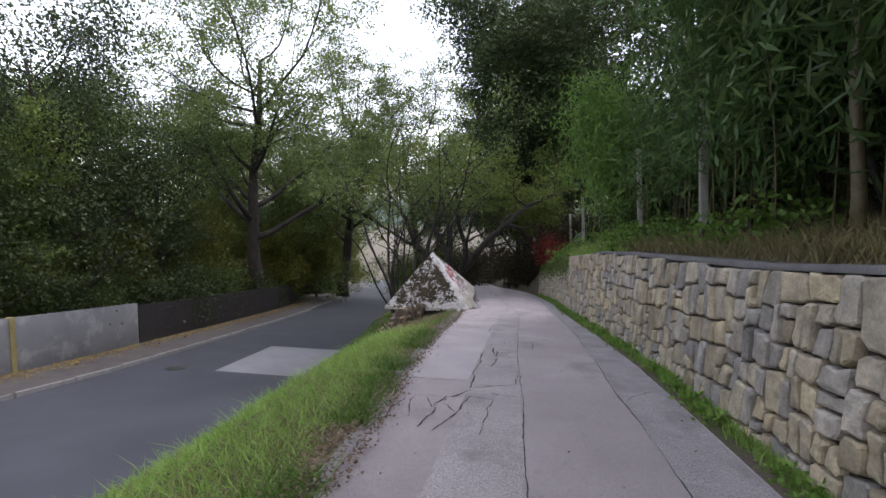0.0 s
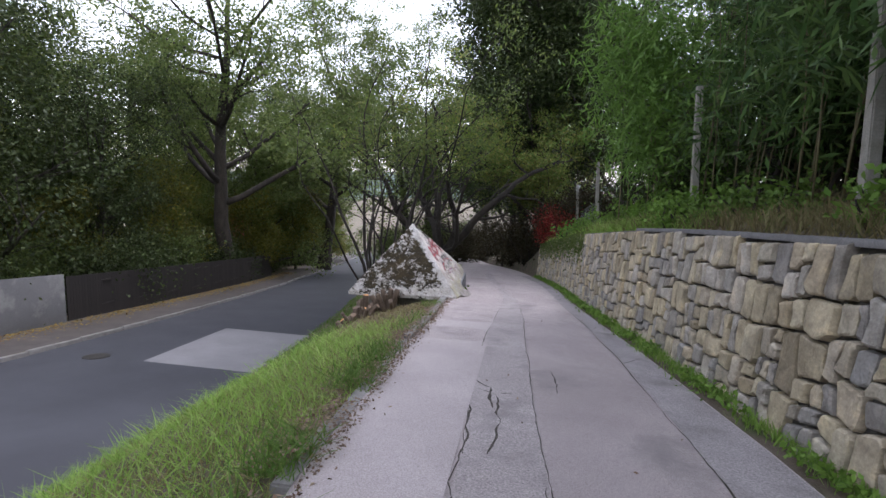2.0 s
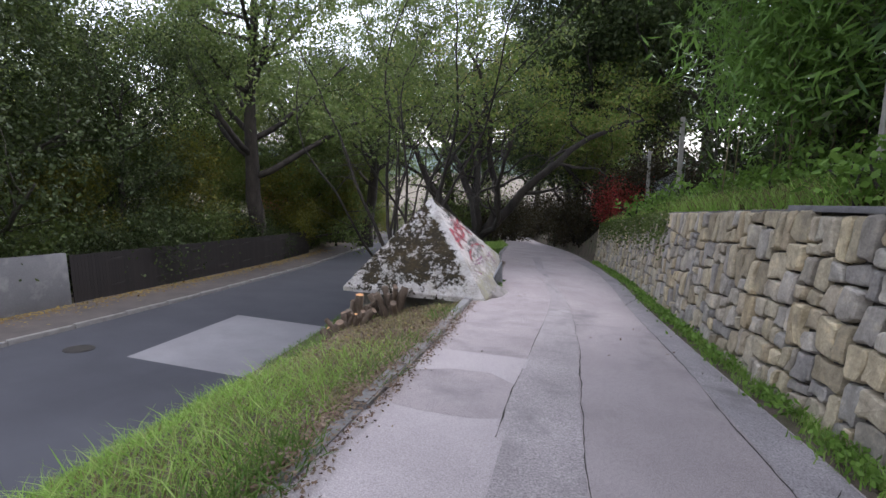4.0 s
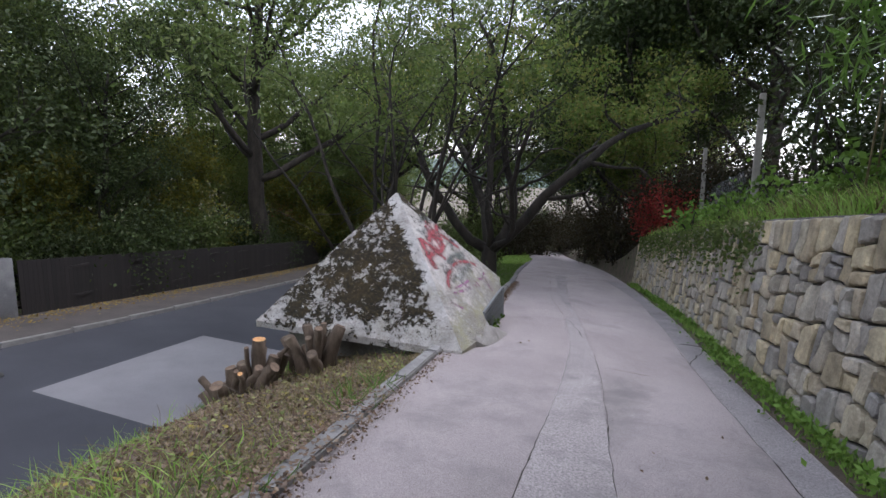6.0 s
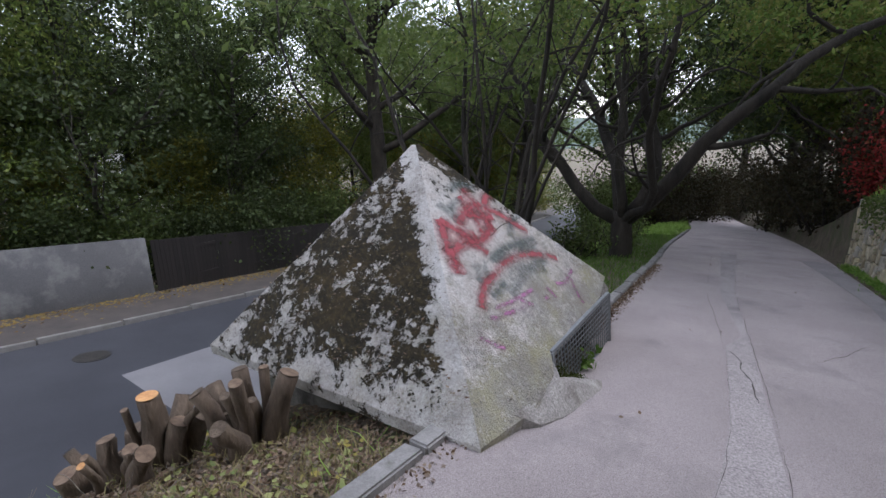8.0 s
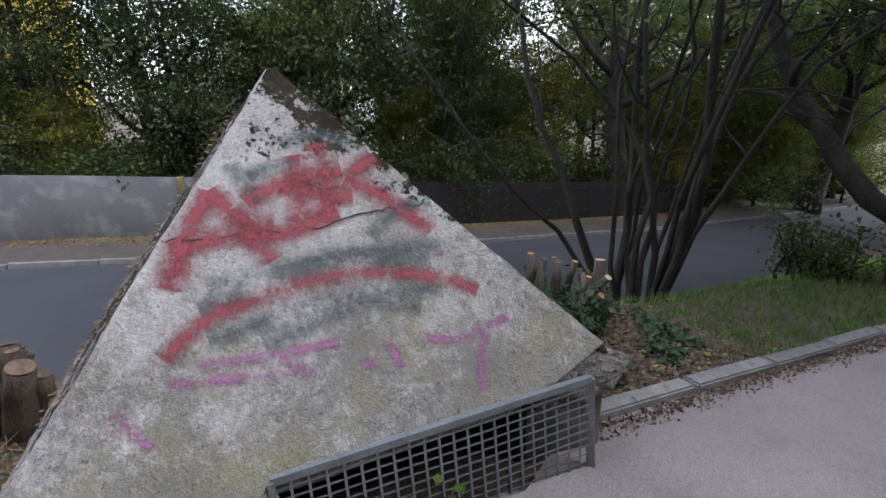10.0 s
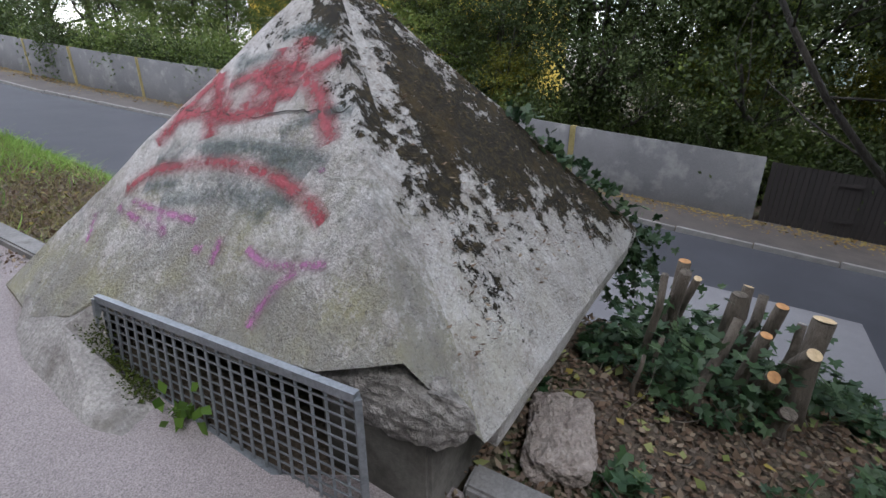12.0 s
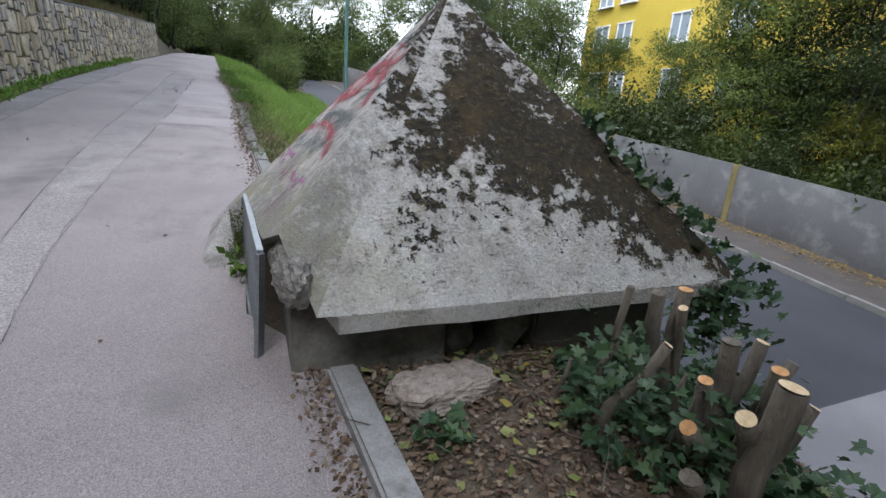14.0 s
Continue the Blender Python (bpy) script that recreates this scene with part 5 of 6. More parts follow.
for x, y, top, group in ((4.33, 6.71, 4.14, ""), (4.31, 12.1, 3.36, ""), (4.79, -1.43, 5.12, ""), (4.74, -6.08, 5.5, "")):
    h = top - ground_z(x, y)
    bm = box_bm(0.13, 0.13, h + 0.2, 0.012, (0, 0, h / 2 - 0.1))
    for v in bm.verts:
        if v.co.z > h / 2:
            v.co.x *= 0.8
            v.co.y *= 0.8
    ob = part("fence_post", bm, M_POST)
    ob.matrix_world = pose(x, y, ground_z(x, y), 0, -3, 0)
    tagged(ob, "weathered square concrete fence post above the wall", "post", "concrete fence posts")
    post_tops.append((x, y, ground_z(x, y)))
wd = Wood()
(x0, y0, z0), (x1, y1, z1) = post_tops[0], post_tops[1]
for i in range(30):
    u = i / 29
    for sgn in (1, -1):
        pts = []
        for j in range(9):
            uu = min(1, max(0, u + sgn * (j / 8) * 0.3))
            pts.append(Vector((x0 + (x1 - x0) * uu + 0.08, y0 + (y1 - y0) * uu, z0 + (z1 - z0) * uu + 0.05 + 1.25 * j / 8)))
        wd.add(pts, [0.0025] * 9, 3)
tagged(new("wire_fence", mesh_of("wire_fence", wd.v, wd.f, M_STEEL)), "thin diagonal wire mesh fence between concrete posts", "fence")
trunk_tree = make_tree("roadside_tree", "thin brown-stemmed tree standing in the bamboo", 67, 10, 0.07, 0.5, 2.6, 5000, 0.24, M_LEAF_DARK, M_CULM, limbs=8)
place(trunk_tree, 5.05, -9.3)


# ---- cut stems beside the pyramid ----
def stump(x, y, top, r, lean, mat, seed, bottom=None, bark=M_STUMP):
    r = r * 0.64
    rng = np.random.default_rng(seed)
    z0 = ground_z(x, y) if bottom is None else bottom
    h = top - z0
    st = empty("cut_stump", pose(x - lean[0] * h, y - lean[1] * h, z0), "freshly cut stem with a pale sawn top among ivy", "stump", "cut stems")
    v, f = tube([(0, 0, -0.1), (lean[0] * h * 0.2 + rng.normal() * 0.015, lean[1] * h * 0.2 + rng.normal() * 0.015, h * 0.35), (lean[0] * h * 0.6 + rng.normal() * 0.015, lean[1] * h * 0.6 + rng.normal() * 0.015, h * 0.7), (lean[0] * h, lean[1] * h, h)], [r * 1.5, r * 1.15, r * 1.02, r], 14)
    for i in range(len(v)):
        v[i] = v[i] + (0.38 if i < len(v) - 14 else 0.12) * r * Vector(noise.noise_vector(v[i] * 26 + Vector((seed, 0, 0))))
    ob = new("bark", mesh_of("bark", v, f, bark, True))
    ob.parent = st
    bm = bmesh.new()
    bmesh.ops.create_circle(bm, cap_ends=True, segments=14, radius=r * 0.93)
    bmesh.ops.translate(bm, verts=bm.verts, vec=(0, 0, 0.003 + 0.14 * r))
    ob = part("cut_face", bm, mat, st, "pale sawn wood face")
    ob.matrix_basis = Matrix.Translation((lean[0] * h, lean[1] * h, h)) @ pose(0, 0, 0, -math.degrees(math.atan(1.3 * lean[1])), math.degrees(math.atan(1.3 * lean[0])))
    return st


for i, (x, y, z, r, lx, ly, m) in enumerate([
        (-1.71, 4.33, 0.345, 0.078, -0.08, 0.05, M_CUT), (-1.555, 4.30, 0.235, 0.056, 0.45, 0.15, M_CUT), (-1.58, 4.11, 0.265, 0.046, 0.15, 0.1, M_CUT_ORANGE), (-1.47, 4.165, 0.12, 0.05, 0.7, 0.2, M_CUT_ORANGE),
        (-1.62, 3.63, 0.46, 0.03, 0.02, 0.06, M_STUMP), (-1.70, 3.72, 0.46, 0.048, 0.22, 0.12, M_STUMP), (-1.89, 3.70, 0.45, 0.055, 0.04, 0.05, M_CUT_ORANGE), (-1.80, 3.78, 0.40, 0.035, 0.3, 0.12, M_CUT), (-1.50, 3.98, 0.36, 0.034, -0.35, 0.2, M_CUT),
        (-1.86, 3.99, 0.33, 0.062, 0.05, 0.05, M_STUMP), (-2.0, 4.03, 0.33, 0.045, -0.15, 0.1, M_CUT), (-1.885, 4.185, 0.30, 0.052, 0.1, 0.1, M_CUT_ORANGE), (-2.08, 4.12, 0.27, 0.04, -0.25, 0.1, M_STUMP), (-1.95, 4.3, 0.2, 0.035, -0.3, 0.1, M_CUT), (-1.5, 3.68, 0.17, 0.018, 0.05, 0.1, M_STUMP), (-1.35, 3.62, 0.12, 0.016, -0.1, 0.1, M_STUMP), (-1.62, 4.0, 0.22, 0.014, 0.2, 0.3, M_STUMP), (-1.42, 4.25, -0.02, 0.06, 0.3, 0.1, M_STUMP)]):
    stump(x, y, z, r, (lx, ly), m, 200 + i)
rs = random.Random(9)
for cx, cy, spread, n in ((-2.16, -0.66, 0.34, 19), (-1.66, -0.08, 0.26, 13)):
    for i in range(n):
        a = i * 2.4 + rs.uniform(-0.4, 0.4)
        rr = spread * math.sqrt((i + 0.4) / n)
        x, y = cx + rr * math.cos(a), min(0.14, cy + rr * math.sin(a))
        lean = (1.9 * rr * math.cos(a) + rs.uniform(-0.2, 0.2), 1.5 * rr * math.sin(a) + rs.uniform(-0.2, 0.2))
        stump(x + 0.3 * lean[0], min(0.16, y + 0.3 * lean[1]), ground_z(x, y) + rs.uniform(0.26, 0.58), rs.choice((0.04, 0.06, 0.075, 0.095, 0.115)), lean, rs.choice((M_CUT_ORANGE, M_ROT, M_ROT, M_ROT, M_STUMP_OLD, M_STUMP_OLD, M_STUMP_OLD)), 300 + 40 * n + i, None, M_STUMP_OLD)

# the lump of broken concrete
bm = bmesh.new()
bmesh.ops.create_icosphere(bm, subdivisions=5, radius=1.0)
for v in bm.verts:
    n = v.co.normalized()
    k = (abs(n.x) ** 5 + abs(n.y) ** 5 + abs(n.z) ** 5) ** (-1 / 5)
    v.co = n * k * (1 + 0.16 * noise.noise(n * 1.7) + 0.07 * noise.noise(n * 5))
bmesh.ops.transform(bm, matrix=pose(-0.83, 3.37, -0.09, 8, -4, 14) @ Matrix.Diagonal((0.27, 0.14, 0.068, 1)), verts=bm.verts[:])
bm.normal_update()
for v in bm.verts:
    v.co += v.normal * (0.014 * noise.noise(v.co * 16) + 0.010 * noise.noise(v.co * 45) + 0.007 * noise.noise(v.co * 95))
tagged(part("concrete_lump", bm, M_ROCK), "rough broken lump of pinkish concrete beside the kerb", "rubble")

# ---- ground cover ----
rng = np.random.default_rng(71)


def scatter(n, x0, x1, y0, y1, keep):
    out = []
    while len(out) < n:
        x, y = rng.uniform(x0, x1), rng.uniform(y0, y1)
        if keep(x, y):
            out.append((x, y, ground_z(x, y)))
    return out


def on_bank(x, y):
    return road_r(y) - 0.1 < x < kerb_x(y) - 0.1 and not (-2.9 < x < 0.2 and 0.2 < y < 3.4)


def bare(x, y):
    """The litter-covered ground near the pyramid, without grass."""
    return max(0.0, 1 - math.hypot((x + 1.3) / 2.3, (y - 3.9) / 1.7)) + max(0.0, 1 - math.hypot((x + 1.2) / 2.2, (y + 1.0) / 3.2)) * 0.95


def stuff(name, me, label, category):
    ob = new(name, me)
    return tagged(ob, label, category, kind="stuff")


stuff("bank_grass", blade_mesh("bank_grass", scatter(60000, -7.3, 0.9, -15, 1.2, lambda x, y: on_bank(x, y) and rng.random() > 1.6 * bare(x, y) and rng.random() < (kerb_x(y) - x + 0.25 * noise.noise((x * 2, y * 1.3, 1))) * 1.7), 0.17, 0.009, M_GRASS, rng, 0.75), "long bright green grass on the sloping bank", "grass")
stuff("bank_grass", blade_mesh("bank_grass", scatter(30000, -9.0, -0.3, 2.5, 20, lambda x, y: on_bank(x, y) and rng.random() > 1.8 * bare(x, y)), 0.13, 0.012, M_GRASS_DARK, rng), "bank grass with shade put into its dark green", "grass")
stuff("bank_grass", blade_mesh("bank_grass", scatter(9000, -9, -2.4, 20, 44, on_bank), 0.22, 0.035, M_GRASS, rng), "light green grass beside the path farther down", "grass")
stuff("bank_grass", blade_mesh("bank_grass", scatter(22000, -6.5, 1.6, -40, -15, on_bank), 0.32, 0.022, M_GRASS, rng), "bright grass on the bank up the hill", "grass")
stuff("dry_grass", blade_mesh("dry_grass", scatter(15000, -2.2, 0.7, -13, 1.0, lambda x, y: on_bank(x, y) and rng.random() < 1.2 - 0.5 * (kerb_x(y) - x)), 0.12, 0.008, M_STRAW, rng, 0.7), "dry straw in the grass beside the kerb", "grass")
over = [(kerb_x(y) - 0.16 + 0.13 * rng.normal(), y) for y in np.concatenate([rng.uniform(-14, -5.5, 5200), rng.uniform(-5.5, 0.0, 700)]) if noise.noise((y * 1.1, 8, 2)) > 0.0]
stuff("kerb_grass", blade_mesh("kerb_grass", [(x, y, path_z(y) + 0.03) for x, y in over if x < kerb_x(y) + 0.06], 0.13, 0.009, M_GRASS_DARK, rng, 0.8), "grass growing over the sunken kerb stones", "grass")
over2 = [(kerb_x(y) - 0.2 + 0.2 * rng.normal(), y) for y in rng.uniform(-14, -1, 9000) if noise.noise((y * 1.3, 4, 2)) > -0.45]
stuff("kerb_straw", leaf_cloud("kerb_straw", [(x, y, (path_z(y) if x > kerb_x(y) - 0.15 else ground_z(x, y)) + 0.05 + 0.04 * rng.random()) for x, y in over2 if x < kerb_x(y) + 0.16], 0.045, 0.02, M_DRY, rng, 0, None, True), "dead leaves and straw lying over the kerb", "leaf litter")
stuff("wall_foot_grass", blade_mesh("wall_foot_grass", [(wall_x(y) - 0.03 - abs(rng.normal()) * 0.13 * (0.5 + abs(noise.noise((y * 0.8, 3, 0)))), y, path_z(y)) for y in rng.uniform(-16, 13, 9000) if noise.noise((y * 0.7, 1, 5)) > -0.25], 0.12, 0.011, M_GRASS, rng), "green weeds and grass at the foot of the wall", "grass")
wl = [(wall_x(y) - 0.05 - abs(rng.normal()) * 0.12, y, path_z(y) + rng.uniform(0.02, 0.12)) for y in rng.uniform(-16, 13, 6000) if noise.noise((y * 0.9, 1, 5)) > -0.1]
stuff("wall_foot_weeds", leaf_cloud("wall_foot_weeds", wl, 0.07, 0.035, M_WEED, rng, -0.3), "broad-leaved green weeds at the foot of the wall", "weeds")
stuff("wall_top_grass", blade_mesh("wall_top_grass", [(x, y, ground_z(x, y)) for x, y in ((wall_x(yy) + 0.4 + abs(rng.normal()) * 0.6, yy) for yy in rng.uniform(-24, 13, 16000))], 0.3, 0.012, M_STRAW, rng, 0.5), "dry pale grass on top of the retaining wall", "grass")
stuff("wall_top_grass", blade_mesh("wall_top_grass", [(x, y, ground_z(x, y)) for x, y in ((wall_x(yy) + 0.35 + abs(rng.normal()) * 0.7, yy) for yy in rng.uniform(-4, 14, 9000))], 0.28, 0.014, M_GRASS, rng, 0.5), "green grass on top of the retaining wall", "grass")
stuff("leaf_litter", leaf_cloud("leaf_litter", [(x, y, z + 0.012 + 0.03 * rng.random()) for x, y, z in scatter(24000, -3.6, 0.2, -3.5, 6.2, lambda x, y: x < kerb_x(y) - 0.08 and not (-2.7 < x < 0.1 and 0.5 < y < 3.0) and rng.random() < 0.1 + 1.5 * bare(x, y))], 0.038, 0.023, M_DRY, rng, 0, None, True), "brown dead leaf litter beside the pyramid", "leaf litter")
fresh = [(x, y, z + 0.03 + 0.03 * rng.random()) for x, y, z in scatter(2600, -3.6, 0.2, -3.5, 6.2, lambda x, y: x < kerb_x(y) - 0.08 and not (-2.7 < x < 0.1 and 0.5 < y < 3.0) and rng.random() < 0.1 + 1.3 * bare(x, y))]
stuff("curled_leaves", leaf_cloud("curled_leaves", fresh[:1800], 0.05, 0.03, M_DRY, rng, 0.1), "curled dry leaves on the litter", "leaf litter")
stuff("fallen_leaves", leaf_cloud("fallen_leaves", fresh[1800:], 0.06, 0.045, M_FALLEN, rng, 0.1, None, True), "pale green and yellow fallen leaves on the ground", "leaf litter")
twig = Wood()
for x, y, z in fresh[:2600:14]:
    a = rng.uniform(0, 6.28)
    pts, rad = limb((x, y, z), (math.cos(a), math.sin(a), rng.uniform(0, 0.4)), rng.uniform(0.1, 0.4), 0.004, 0.0015, rng, 0.4, 0.0, 4)
    twig.add(pts, rad, 4)
stuff("twigs", mesh_of("twigs", twig.v, twig.f, M_STUMP, True), "thin dead twigs lying in the litter", "twigs")
edge_l = []
for y in np.concatenate([rng.uniform(-12, 0.4, 1300), rng.uniform(3.1, 9, 2200)]):
    x = kerb_x(y) + 0.03 + abs(rng.normal()) * 0.07
    edge_l.append((x, y, on_path(x, y) + 0.006 + 0.015 * rng.random()))
for y in rng.uniform(-12, 12, 130):
    x = rng.uniform(kerb_x(y), wall_x(y) - 0.3)
    edge_l.append((x, y, on_path(x, y) + 0.006))
stuff("kerb_litter", leaf_cloud("kerb_litter", edge_l, 0.032, 0.02, M_DRY, rng, 0.2), "dead leaves gathered along the kerb", "leaf litter")
stuff("pavement_litter", leaf_cloud("pavement_litter", [(fence_x(y) + 0.12 + abs(rng.normal()) * 0.5, y, road_z(y) + 0.14) for y in rng.uniform(-45, 30, 9000)], 0.12, 0.09, M_LITTER_YELLOW, rng, 0, None, True), "yellow and brown fallen leaves along the garden wall", "leaf litter")
cap_litter = []
for ea, eb, n in ((EDGE[-1], PD, 420), (PA, PB, 520), (PD, PA, 300)):
    for i in range(n):
        u, v = rng.random(), 0.1 + 0.75 * rng.random() ** 1.3
        if noise.noise((u * 4, v * 4, n)) > -0.1:
            cap_litter.append(tuple(face_point(ea, eb, u, v, 0.02)))
stuff("cap_litter", leaf_cloud("cap_litter", cap_litter, 0.035, 0.016, M_DRY, rng, 0, None, True), "small dead leaves and twigs caught in the moss", "leaf litter")
ivy = [(x, y, z + abs(rng.normal()) * 0.1 * (1.6 if math.hypot(x + 1.8, y - 4.0) < 0.6 else 0.5) + 0.02) for x, y, z in scatter(2000, -2.9, -0.5, 3.0, 4.9, lambda x, y: noise.noise((x * 2.2, y * 2.2, 2)) > 0.55 * math.hypot((x + 1.75) / 0.8, (y - 4.05) / 0.75) - 0.5 and x < kerb_x(y) - 0.15)]
stuff("ivy", ivy_cloud("ivy", ivy, 0.062, M_IVY, rng), "dark green ivy creeping round the cut stems", "ivy")
ivy2 = []
for i in range(170):
    t = rng.random()
    p = PD.lerp(APEX, t * 0.55)
    ivy2.append((p.x - 0.05 + 0.06 * rng.normal(), p.y + 0.06 * rng.normal() + 0.03, p.z - 0.02 + 0.05 * rng.normal()))
for i in range(300):
    ivy2.append((-2.72 + 0.14 * rng.normal(), 3.28 + 0.12 * rng.normal(), 0.3 - abs(rng.normal()) * 0.3))
stuff("climbing_ivy", ivy_cloud("climbing_ivy", ivy2, 0.07, M_IVY, rng, 1.1), "ivy climbing over the far corner of the pyramid", "ivy")
wallivy = [(wall_x(y) + 0.02 - 0.03 * rng.random(), y, path_z(y) + wall_h(y) - abs(rng.normal()) * 0.4) for y in rng.uniform(2.0, 13, 3200)]
stuff("wall_creeper", leaf_cloud("wall_creeper", wallivy, 0.07, 0.05, M_LEAF_MID, rng, 0.4), "green creeper hanging over the far stretch of the wall", "ivy")
sprig = [(0.07 + 0.03 * rng.normal(), 2.05 + 0.06 * rng.normal(), 0.12 + 0.04 * rng.normal()) for i in range(26)]
stuff("sprig", leaf_cloud("sprig", sprig, 0.075, 0.045, M_WEED, rng, -0.2), "small bright green plant growing through the grate", "weeds")
mossy = [(0.075 + 0.03 * rng.normal(), yy, float(np.interp(yy, [1.42, 1.5, 1.86], [0.36, 0.2, 0.085])) + 0.012 * abs(rng.normal())) for yy in 1.42 + 0.4 * rng.random(1000)]
stuff("moss_cushion", leaf_cloud("moss_cushion", mossy, 0.016, 0.010, M_MOSS, rng, -0.5), "green moss cushion beside the broken foot", "moss")


# ---- the yellow house, lamp post and distant buildings ----
def window(parent, y, z, w, h, x, n_panes=2):
    wf = empty("window", pose(0, 0, 0), "", "")
    wf.parent = parent
    for a, b, c, d in ((y, z - h / 2 - 0.05, w + 0.2, 0.1), (y, z + h / 2 + 0.05, w + 0.2, 0.1)):
        part("window_frame", box_bm(0.12, c, d, 0.0, (x + 0.03, a, b)), M_WHITE, wf)
    for k in range(n_panes + 1):
        part("window_frame", box_bm(0.12, 0.08, h, 0.0, (x + 0.03, y - w / 2 + w * k / n_panes, z)), M_WHITE, wf)
    for k in range(n_panes):
        part("pane", box_bm(0.02, w / n_panes - 0.08, h, 0.0, (x + 0.01, y - w / 2 + w * (k + 0.5) / n_panes, z)), M_GLASS, wf)
    part("window_sill", box_bm(0.3, w + 0.3, 0.06, 0.0, (x + 0.1, y, z - h / 2 - 0.13)), M_WHITE, wf)


house = empty("yellow_house", pose(0, 0, 0), "yellow rendered house with white windows behind the trees", "house")
part("wall", box_bm(11, 22.4, 17, 0.02, (-32.5, -19.2, 4.5)), M_YELLOW_WALL, house)
part("roof", box_bm(11.8, 23.2, 0.5, 0.05, (-32.5, -19.2, 13.2)), M_ROOF, house, "grey flat roof edge")
for y, z, w, h in ((-28.2, 7.6, 1.5, 1.7), (-25.7, 7.6, 1.5, 1.7), (-28.2, 4.1, 1.5, 1.7), (-25.7, 4.1, 1.5, 1.7), (-20.5, 7.6, 1.5, 1.7), (-16, 7.6, 1.5, 1.7), (-20.5, 4.1, 1.5, 1.7), (-16, 4.1, 1.5, 1.7), (-12.4, 0.9, 1.6, 2.3), (-17.5, 0.9, 1.6, 2.3), (-28.2, 10.8, 1.5, 1.7), (-25.7, 10.8, 1.5, 1.7)):
    window(house, y, z, w, h, -26.98)
bal = part("balcony", box_bm(1.4, 5.5, 0.2, 0.0, (-26.4, -13.6, -0.45)), M_YELLOW_WALL, house)
for i in range(18):
    part("railing_bar", box_bm(0.05, 0.12, 0.8, 0.0, (-25.8, -16.1 + 0.3 * i, 0.05)), M_YELLOW_WALL, bal)
part("railing_top", box_bm(0.08, 5.5, 0.08, 0.0, (-25.8, -13.6, 0.47)), M_YELLOW_WALL, bal)

white_house = empty("white_house", pose(0, 0, 0), "distant pale house glimpsed between the trees", "house")
part("wall", box_bm(9, 12, 9, 0.05, (-46, 18, -1.0)), M_WHITE, white_house)
bm = bmesh.new()
vs = [bm.verts.new(p) for p in ((-51, 11.6, 3.5), (-41, 11.6, 3.5), (-46, 11.6, 6.5), (-51, 24.4, 3.5), (-41, 24.4, 3.5), (-46, 24.4, 6.5))]
for f in ((0, 1, 2), (5, 4, 3), (0, 3, 4, 1), (1, 4, 5, 2), (2, 5, 3, 0)):
    bm.faces.new([vs[i] for i in f])
part("roof", bm, M_ROOF, white_house, "grey pitched roof")
for y in (14, 17, 20, 23):
    window(white_house, y, 0.5, 1.2, 1.4, -41.45)
red_house = empty("brick_house", pose(0, 0, 0), "red brick building far down the road", "house")
part("wall", box_bm(7, 9, 8, 0.05, (-33, 46, -3.5)), M_BRICK, red_house)
part("roof", box_bm(7.6, 9.6, 0.35, 0.02, (-33, 46, 0.6)), M_WHITE, red_house, "pale roof edge")
for y in (43.5, 46.5, 49):
    window(red_house, y, -1.5, 1.2, 1.4, -29.45)

lamp = empty("street_lamp", pose(-5.3, -22, ground_z(-5.3, -22)), "dark green painted street lamp post on the grass verge", "street lamp")
v, f = tube([(0, 0, -0.2), (0, 0, 0.9), (0, 0, 0.95), (0, 0, 7.0)], [0.15, 0.15, 0.1, 0.08], 14)
part_lamp = new("pole", mesh_of("pole", v, f, M_LAMP_GREEN, True))
part_lamp.parent = lamp
v, f = tube([(0, 0, 0.88), (0, 0, 0.9), (0, 0, 1.0), (0, 0, 1.02)], [0.12, 0.135, 0.135, 0.1], 14)
o2 = new("collar", mesh_of("collar", v, f, M_LAMP_GREEN, True))
o2.parent = lamp
v, f = tube([(0, 0, 6.95), (-0.5, 0, 7.25), (-1.2, 0, 7.3)], [0.05, 0.045, 0.04], 10)
o2 = new("arm", mesh_of("arm", v, f, M_LAMP_GREEN, True))
o2.parent = lamp
bm = box_bm(0.6, 0.25, 0.12, 0.03, (-1.5, 0, 7.3))
part("lamp_head", bm, M_ROOF, lamp)

manhole = empty("manhole_cover", pose(-11.85, 1.6, road_z(1.6) + 0.006, -6.0, 0, 0), "round cast iron manhole cover in the road", "manhole cover")
bm = bmesh.new()
bmesh.ops.create_cone(bm, cap_ends=True, segments=32, radius1=0.38, radius2=0.38, depth=0.02)
part("frame", bm, M_IRON, manhole)
bm = bmesh.new()
bmesh.ops.create_cone(bm, cap_ends=True, segments=32, radius1=0.32, radius2=0.31, depth=0.03, matrix=Matrix.Translation((0, 0, 0.002)))
part("cover", bm, M_IRON, manhole)

# far wooded hills
for i, (x, y, sx, sy, h) in enumerate([(-420, 380, 300, 160, 34), (-150, 620, 420, 160, 40), (-560, 60, 160, 360, 30)]):
    bm = bmesh.new()
    bmesh.ops.create_icosphere(bm, subdivisions=5, radius=1, matrix=pose(x, y, -22) @ Matrix.Diagonal((sx, sy, h, 1)))
    for v in bm.verts:
        v.co.z += 3 * noise.noise(v.co * 0.03) + 2 * noise.noise(v.co * 0.15)
    tagged(part("backdrop_hill", bm, M_HILL), "hazy blue-green wooded hill in the distance", "hill", kind="structure")

# ---- stones of the retaining wall ----
rng = random.Random(77)


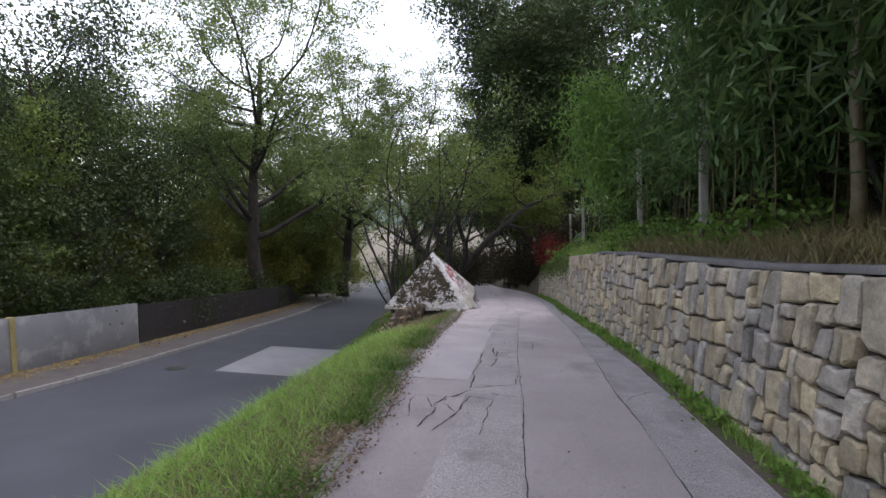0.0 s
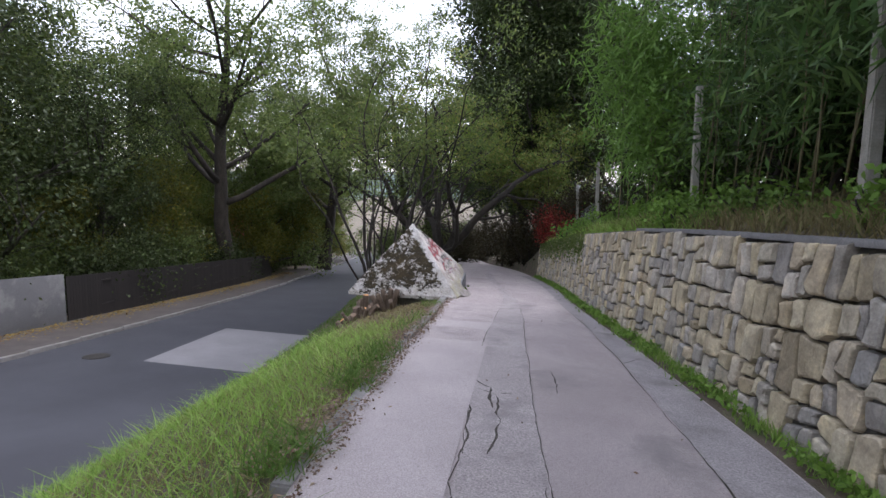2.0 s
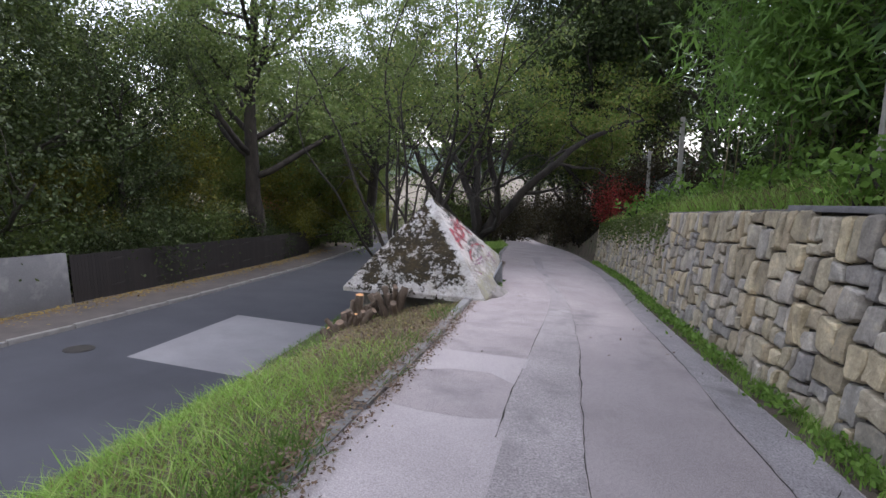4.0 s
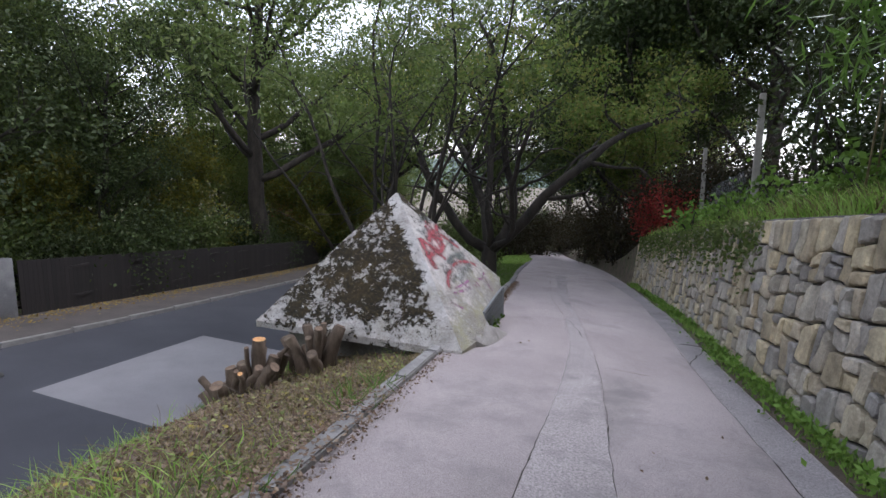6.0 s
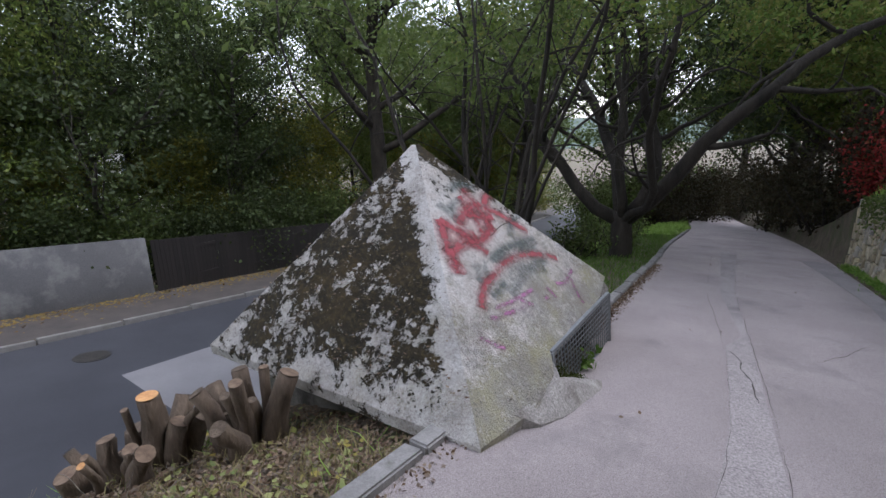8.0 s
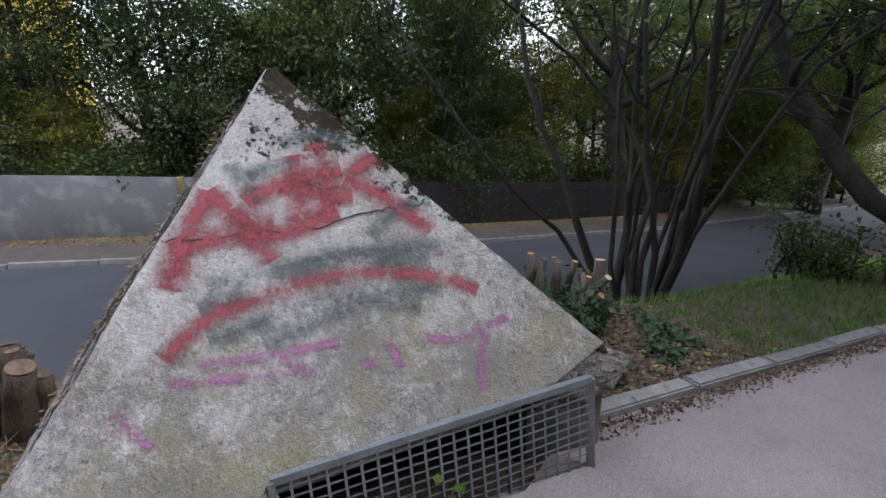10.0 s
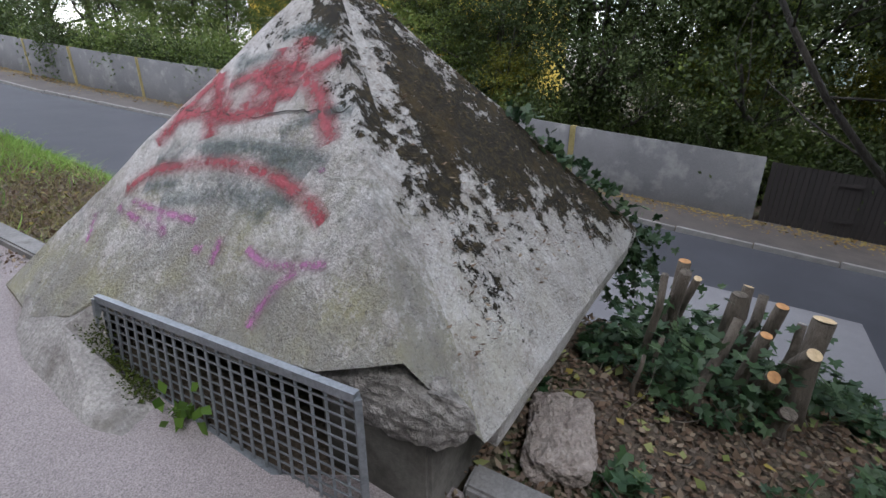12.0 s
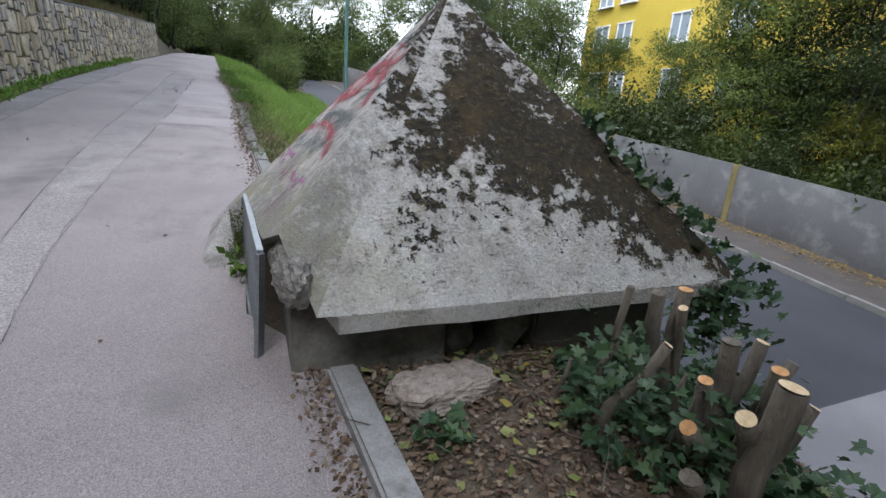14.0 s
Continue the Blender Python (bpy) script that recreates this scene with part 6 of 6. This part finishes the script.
def warp(y, h):
    """Bends the courses, so that the joints run askew."""
    d = noise.noise_vector((y * 1.9, h * 1.9, 3.1)) * 0.075 + noise.noise_vector((y * 4.6, h * 4.6, 9.7)) * 0.04
    edge = max(0.0, min(1.0, 6 * (h + 0.06), 6 * (wall_h(y) - 0.03 - h)))
    return y + d.x, h + d.y * edge


def wall_frame(y, h):
    """Place and outward direction on the wall face."""
    p = wall_point(y, h)
    n = Vector((-1, wall_x(y + 0.3) - wall_x(y - 0.3), 0.05)).normalized()
    return p, n


def stone_mesh(y0, y1, h0, h1, seed):
    """Vertices and faces of one rubble stone: askew outline with broken corners, a nearly flat rough face."""
    r = random.Random(seed)
    w, h = y1 - y0, h1 - h0
    cut = [r.uniform(0.05, 0.24) for k in range(4)]
    outline = []
    for k, (u, v) in enumerate(((0, 0), (1, 0), (1, 1), (0, 1))):
        du, dv = (1 - 2 * u) * cut[k] * min(1, h / w), (1 - 2 * v) * cut[k] * min(1, w / h)
        a, b = (u, v + dv), (u + du, v)
        outline += [a, b] if k in (0, 2) else [b, a]
        nu, nv = ((1, 0), (1, 1), (0, 1), (0, 0))[k]
        outline.append(((u + nu) / 2 + (v == nv) * r.uniform(-0.08, 0.08), (v + nv) / 2 + (u == nu) * r.uniform(-0.08, 0.08)))
    cy, ch = warp((y0 + y1) / 2, (h0 + h1) / 2)
    gap = 0.011
    ring = []
    for u, v in outline:
        y, hh = warp(y0 + u * w, h0 + v * h)
        y += r.uniform(-0.008, 0.008)
        hh += r.uniform(-0.008, 0.008)
        l = math.hypot(y - cy, hh - ch)
        f = max(0.5, 1 - gap / l)
        ring.append((cy + (y - cy) * f, ch + (hh - ch) * f))
    depth = r.uniform(0.025, 0.065)
    ty, th = r.uniform(-0.09, 0.09), r.uniform(-0.09, 0.09)
    verts = []
    for inset, d in ((0.0, -0.03), (0.008, depth * 0.75), (0.026, depth)):
        for y, hh in ring:
            l = math.hypot(y - cy, hh - ch)
            f = max(0.45, 1 - inset / l)
            yy, h2 = cy + (y - cy) * f, ch + (hh - ch) * f
            p, n = wall_frame(yy, h2)
            out = d if d < 0 else d + ty * (yy - cy) + th * (h2 - ch) + r.uniform(-0.004, 0.004)
            verts.append(p + n * out)
    p, n = wall_frame(cy + r.uniform(-0.03, 0.03), ch + r.uniform(-0.03, 0.03))
    verts.append(p + n * (depth + r.uniform(-0.003, 0.01)))
    m = len(ring)
    faces = []
    for k in range(2):
        for i in range(m):
            a, b = k * m + i, k * m + (i + 1) % m
            faces.append((a, a + m, b + m, b))
    faces += [(2 * m + i, 3 * m, 2 * m + (i + 1) % m) for i in range(m)]
    return verts, [f[::-1] for f in faces]


cells = []


def split(y0, y1, h0, h1):
    w, h = y1 - y0, h1 - h0
    if w * h < rng.uniform(0.03, 0.14) and w < 0.55 and h < 0.48 or (w < 0.2 and h < 0.26):
        cells.append((y0, y1, h0, h1))
        return
    if (w > h * rng.uniform(0.55, 1.0) and w > 0.2) or h < 0.2:
        m = y0 + w * rng.uniform(0.33, 0.67)
        split(y0, m, h0, h1)
        split(m, y1, h0, h1)
    else:
        m = h0 + h * rng.uniform(0.33, 0.67)
        split(y0, y1, h0, m)
        split(y0, y1, m, h1)


y = -24.0
while y < 13.5:
    split(y, y + 1.5, -0.06, wall_h(y + 0.75) - 0.03)
    y += 1.5
far_v, far_f = [], []
count = 0
for k, (y0, y1, h0, h1) in enumerate(cells):
    v, f = stone_mesh(y0, y1, h0, h1, 900 + k)
    yc = (y0 + y1) / 2
    if -9.6 < yc < -0.2 and count < 300:
        origin = sum(v, Vector()) / len(v)
        piece("stone", mesh_of("stone", [q - origin for q in v], f, M_STONE), wall_stone, Matrix.Translation(origin))
        count += 1
    else:
        n = len(far_v)
        far_v += v
        far_f += [tuple(i + n for i in q) for q in f]
ob = new("stones", mesh_of("stones", far_v, far_f, M_STONE_FAR))
ob.parent = wall_stone
tagged(ob, kind="stuff")
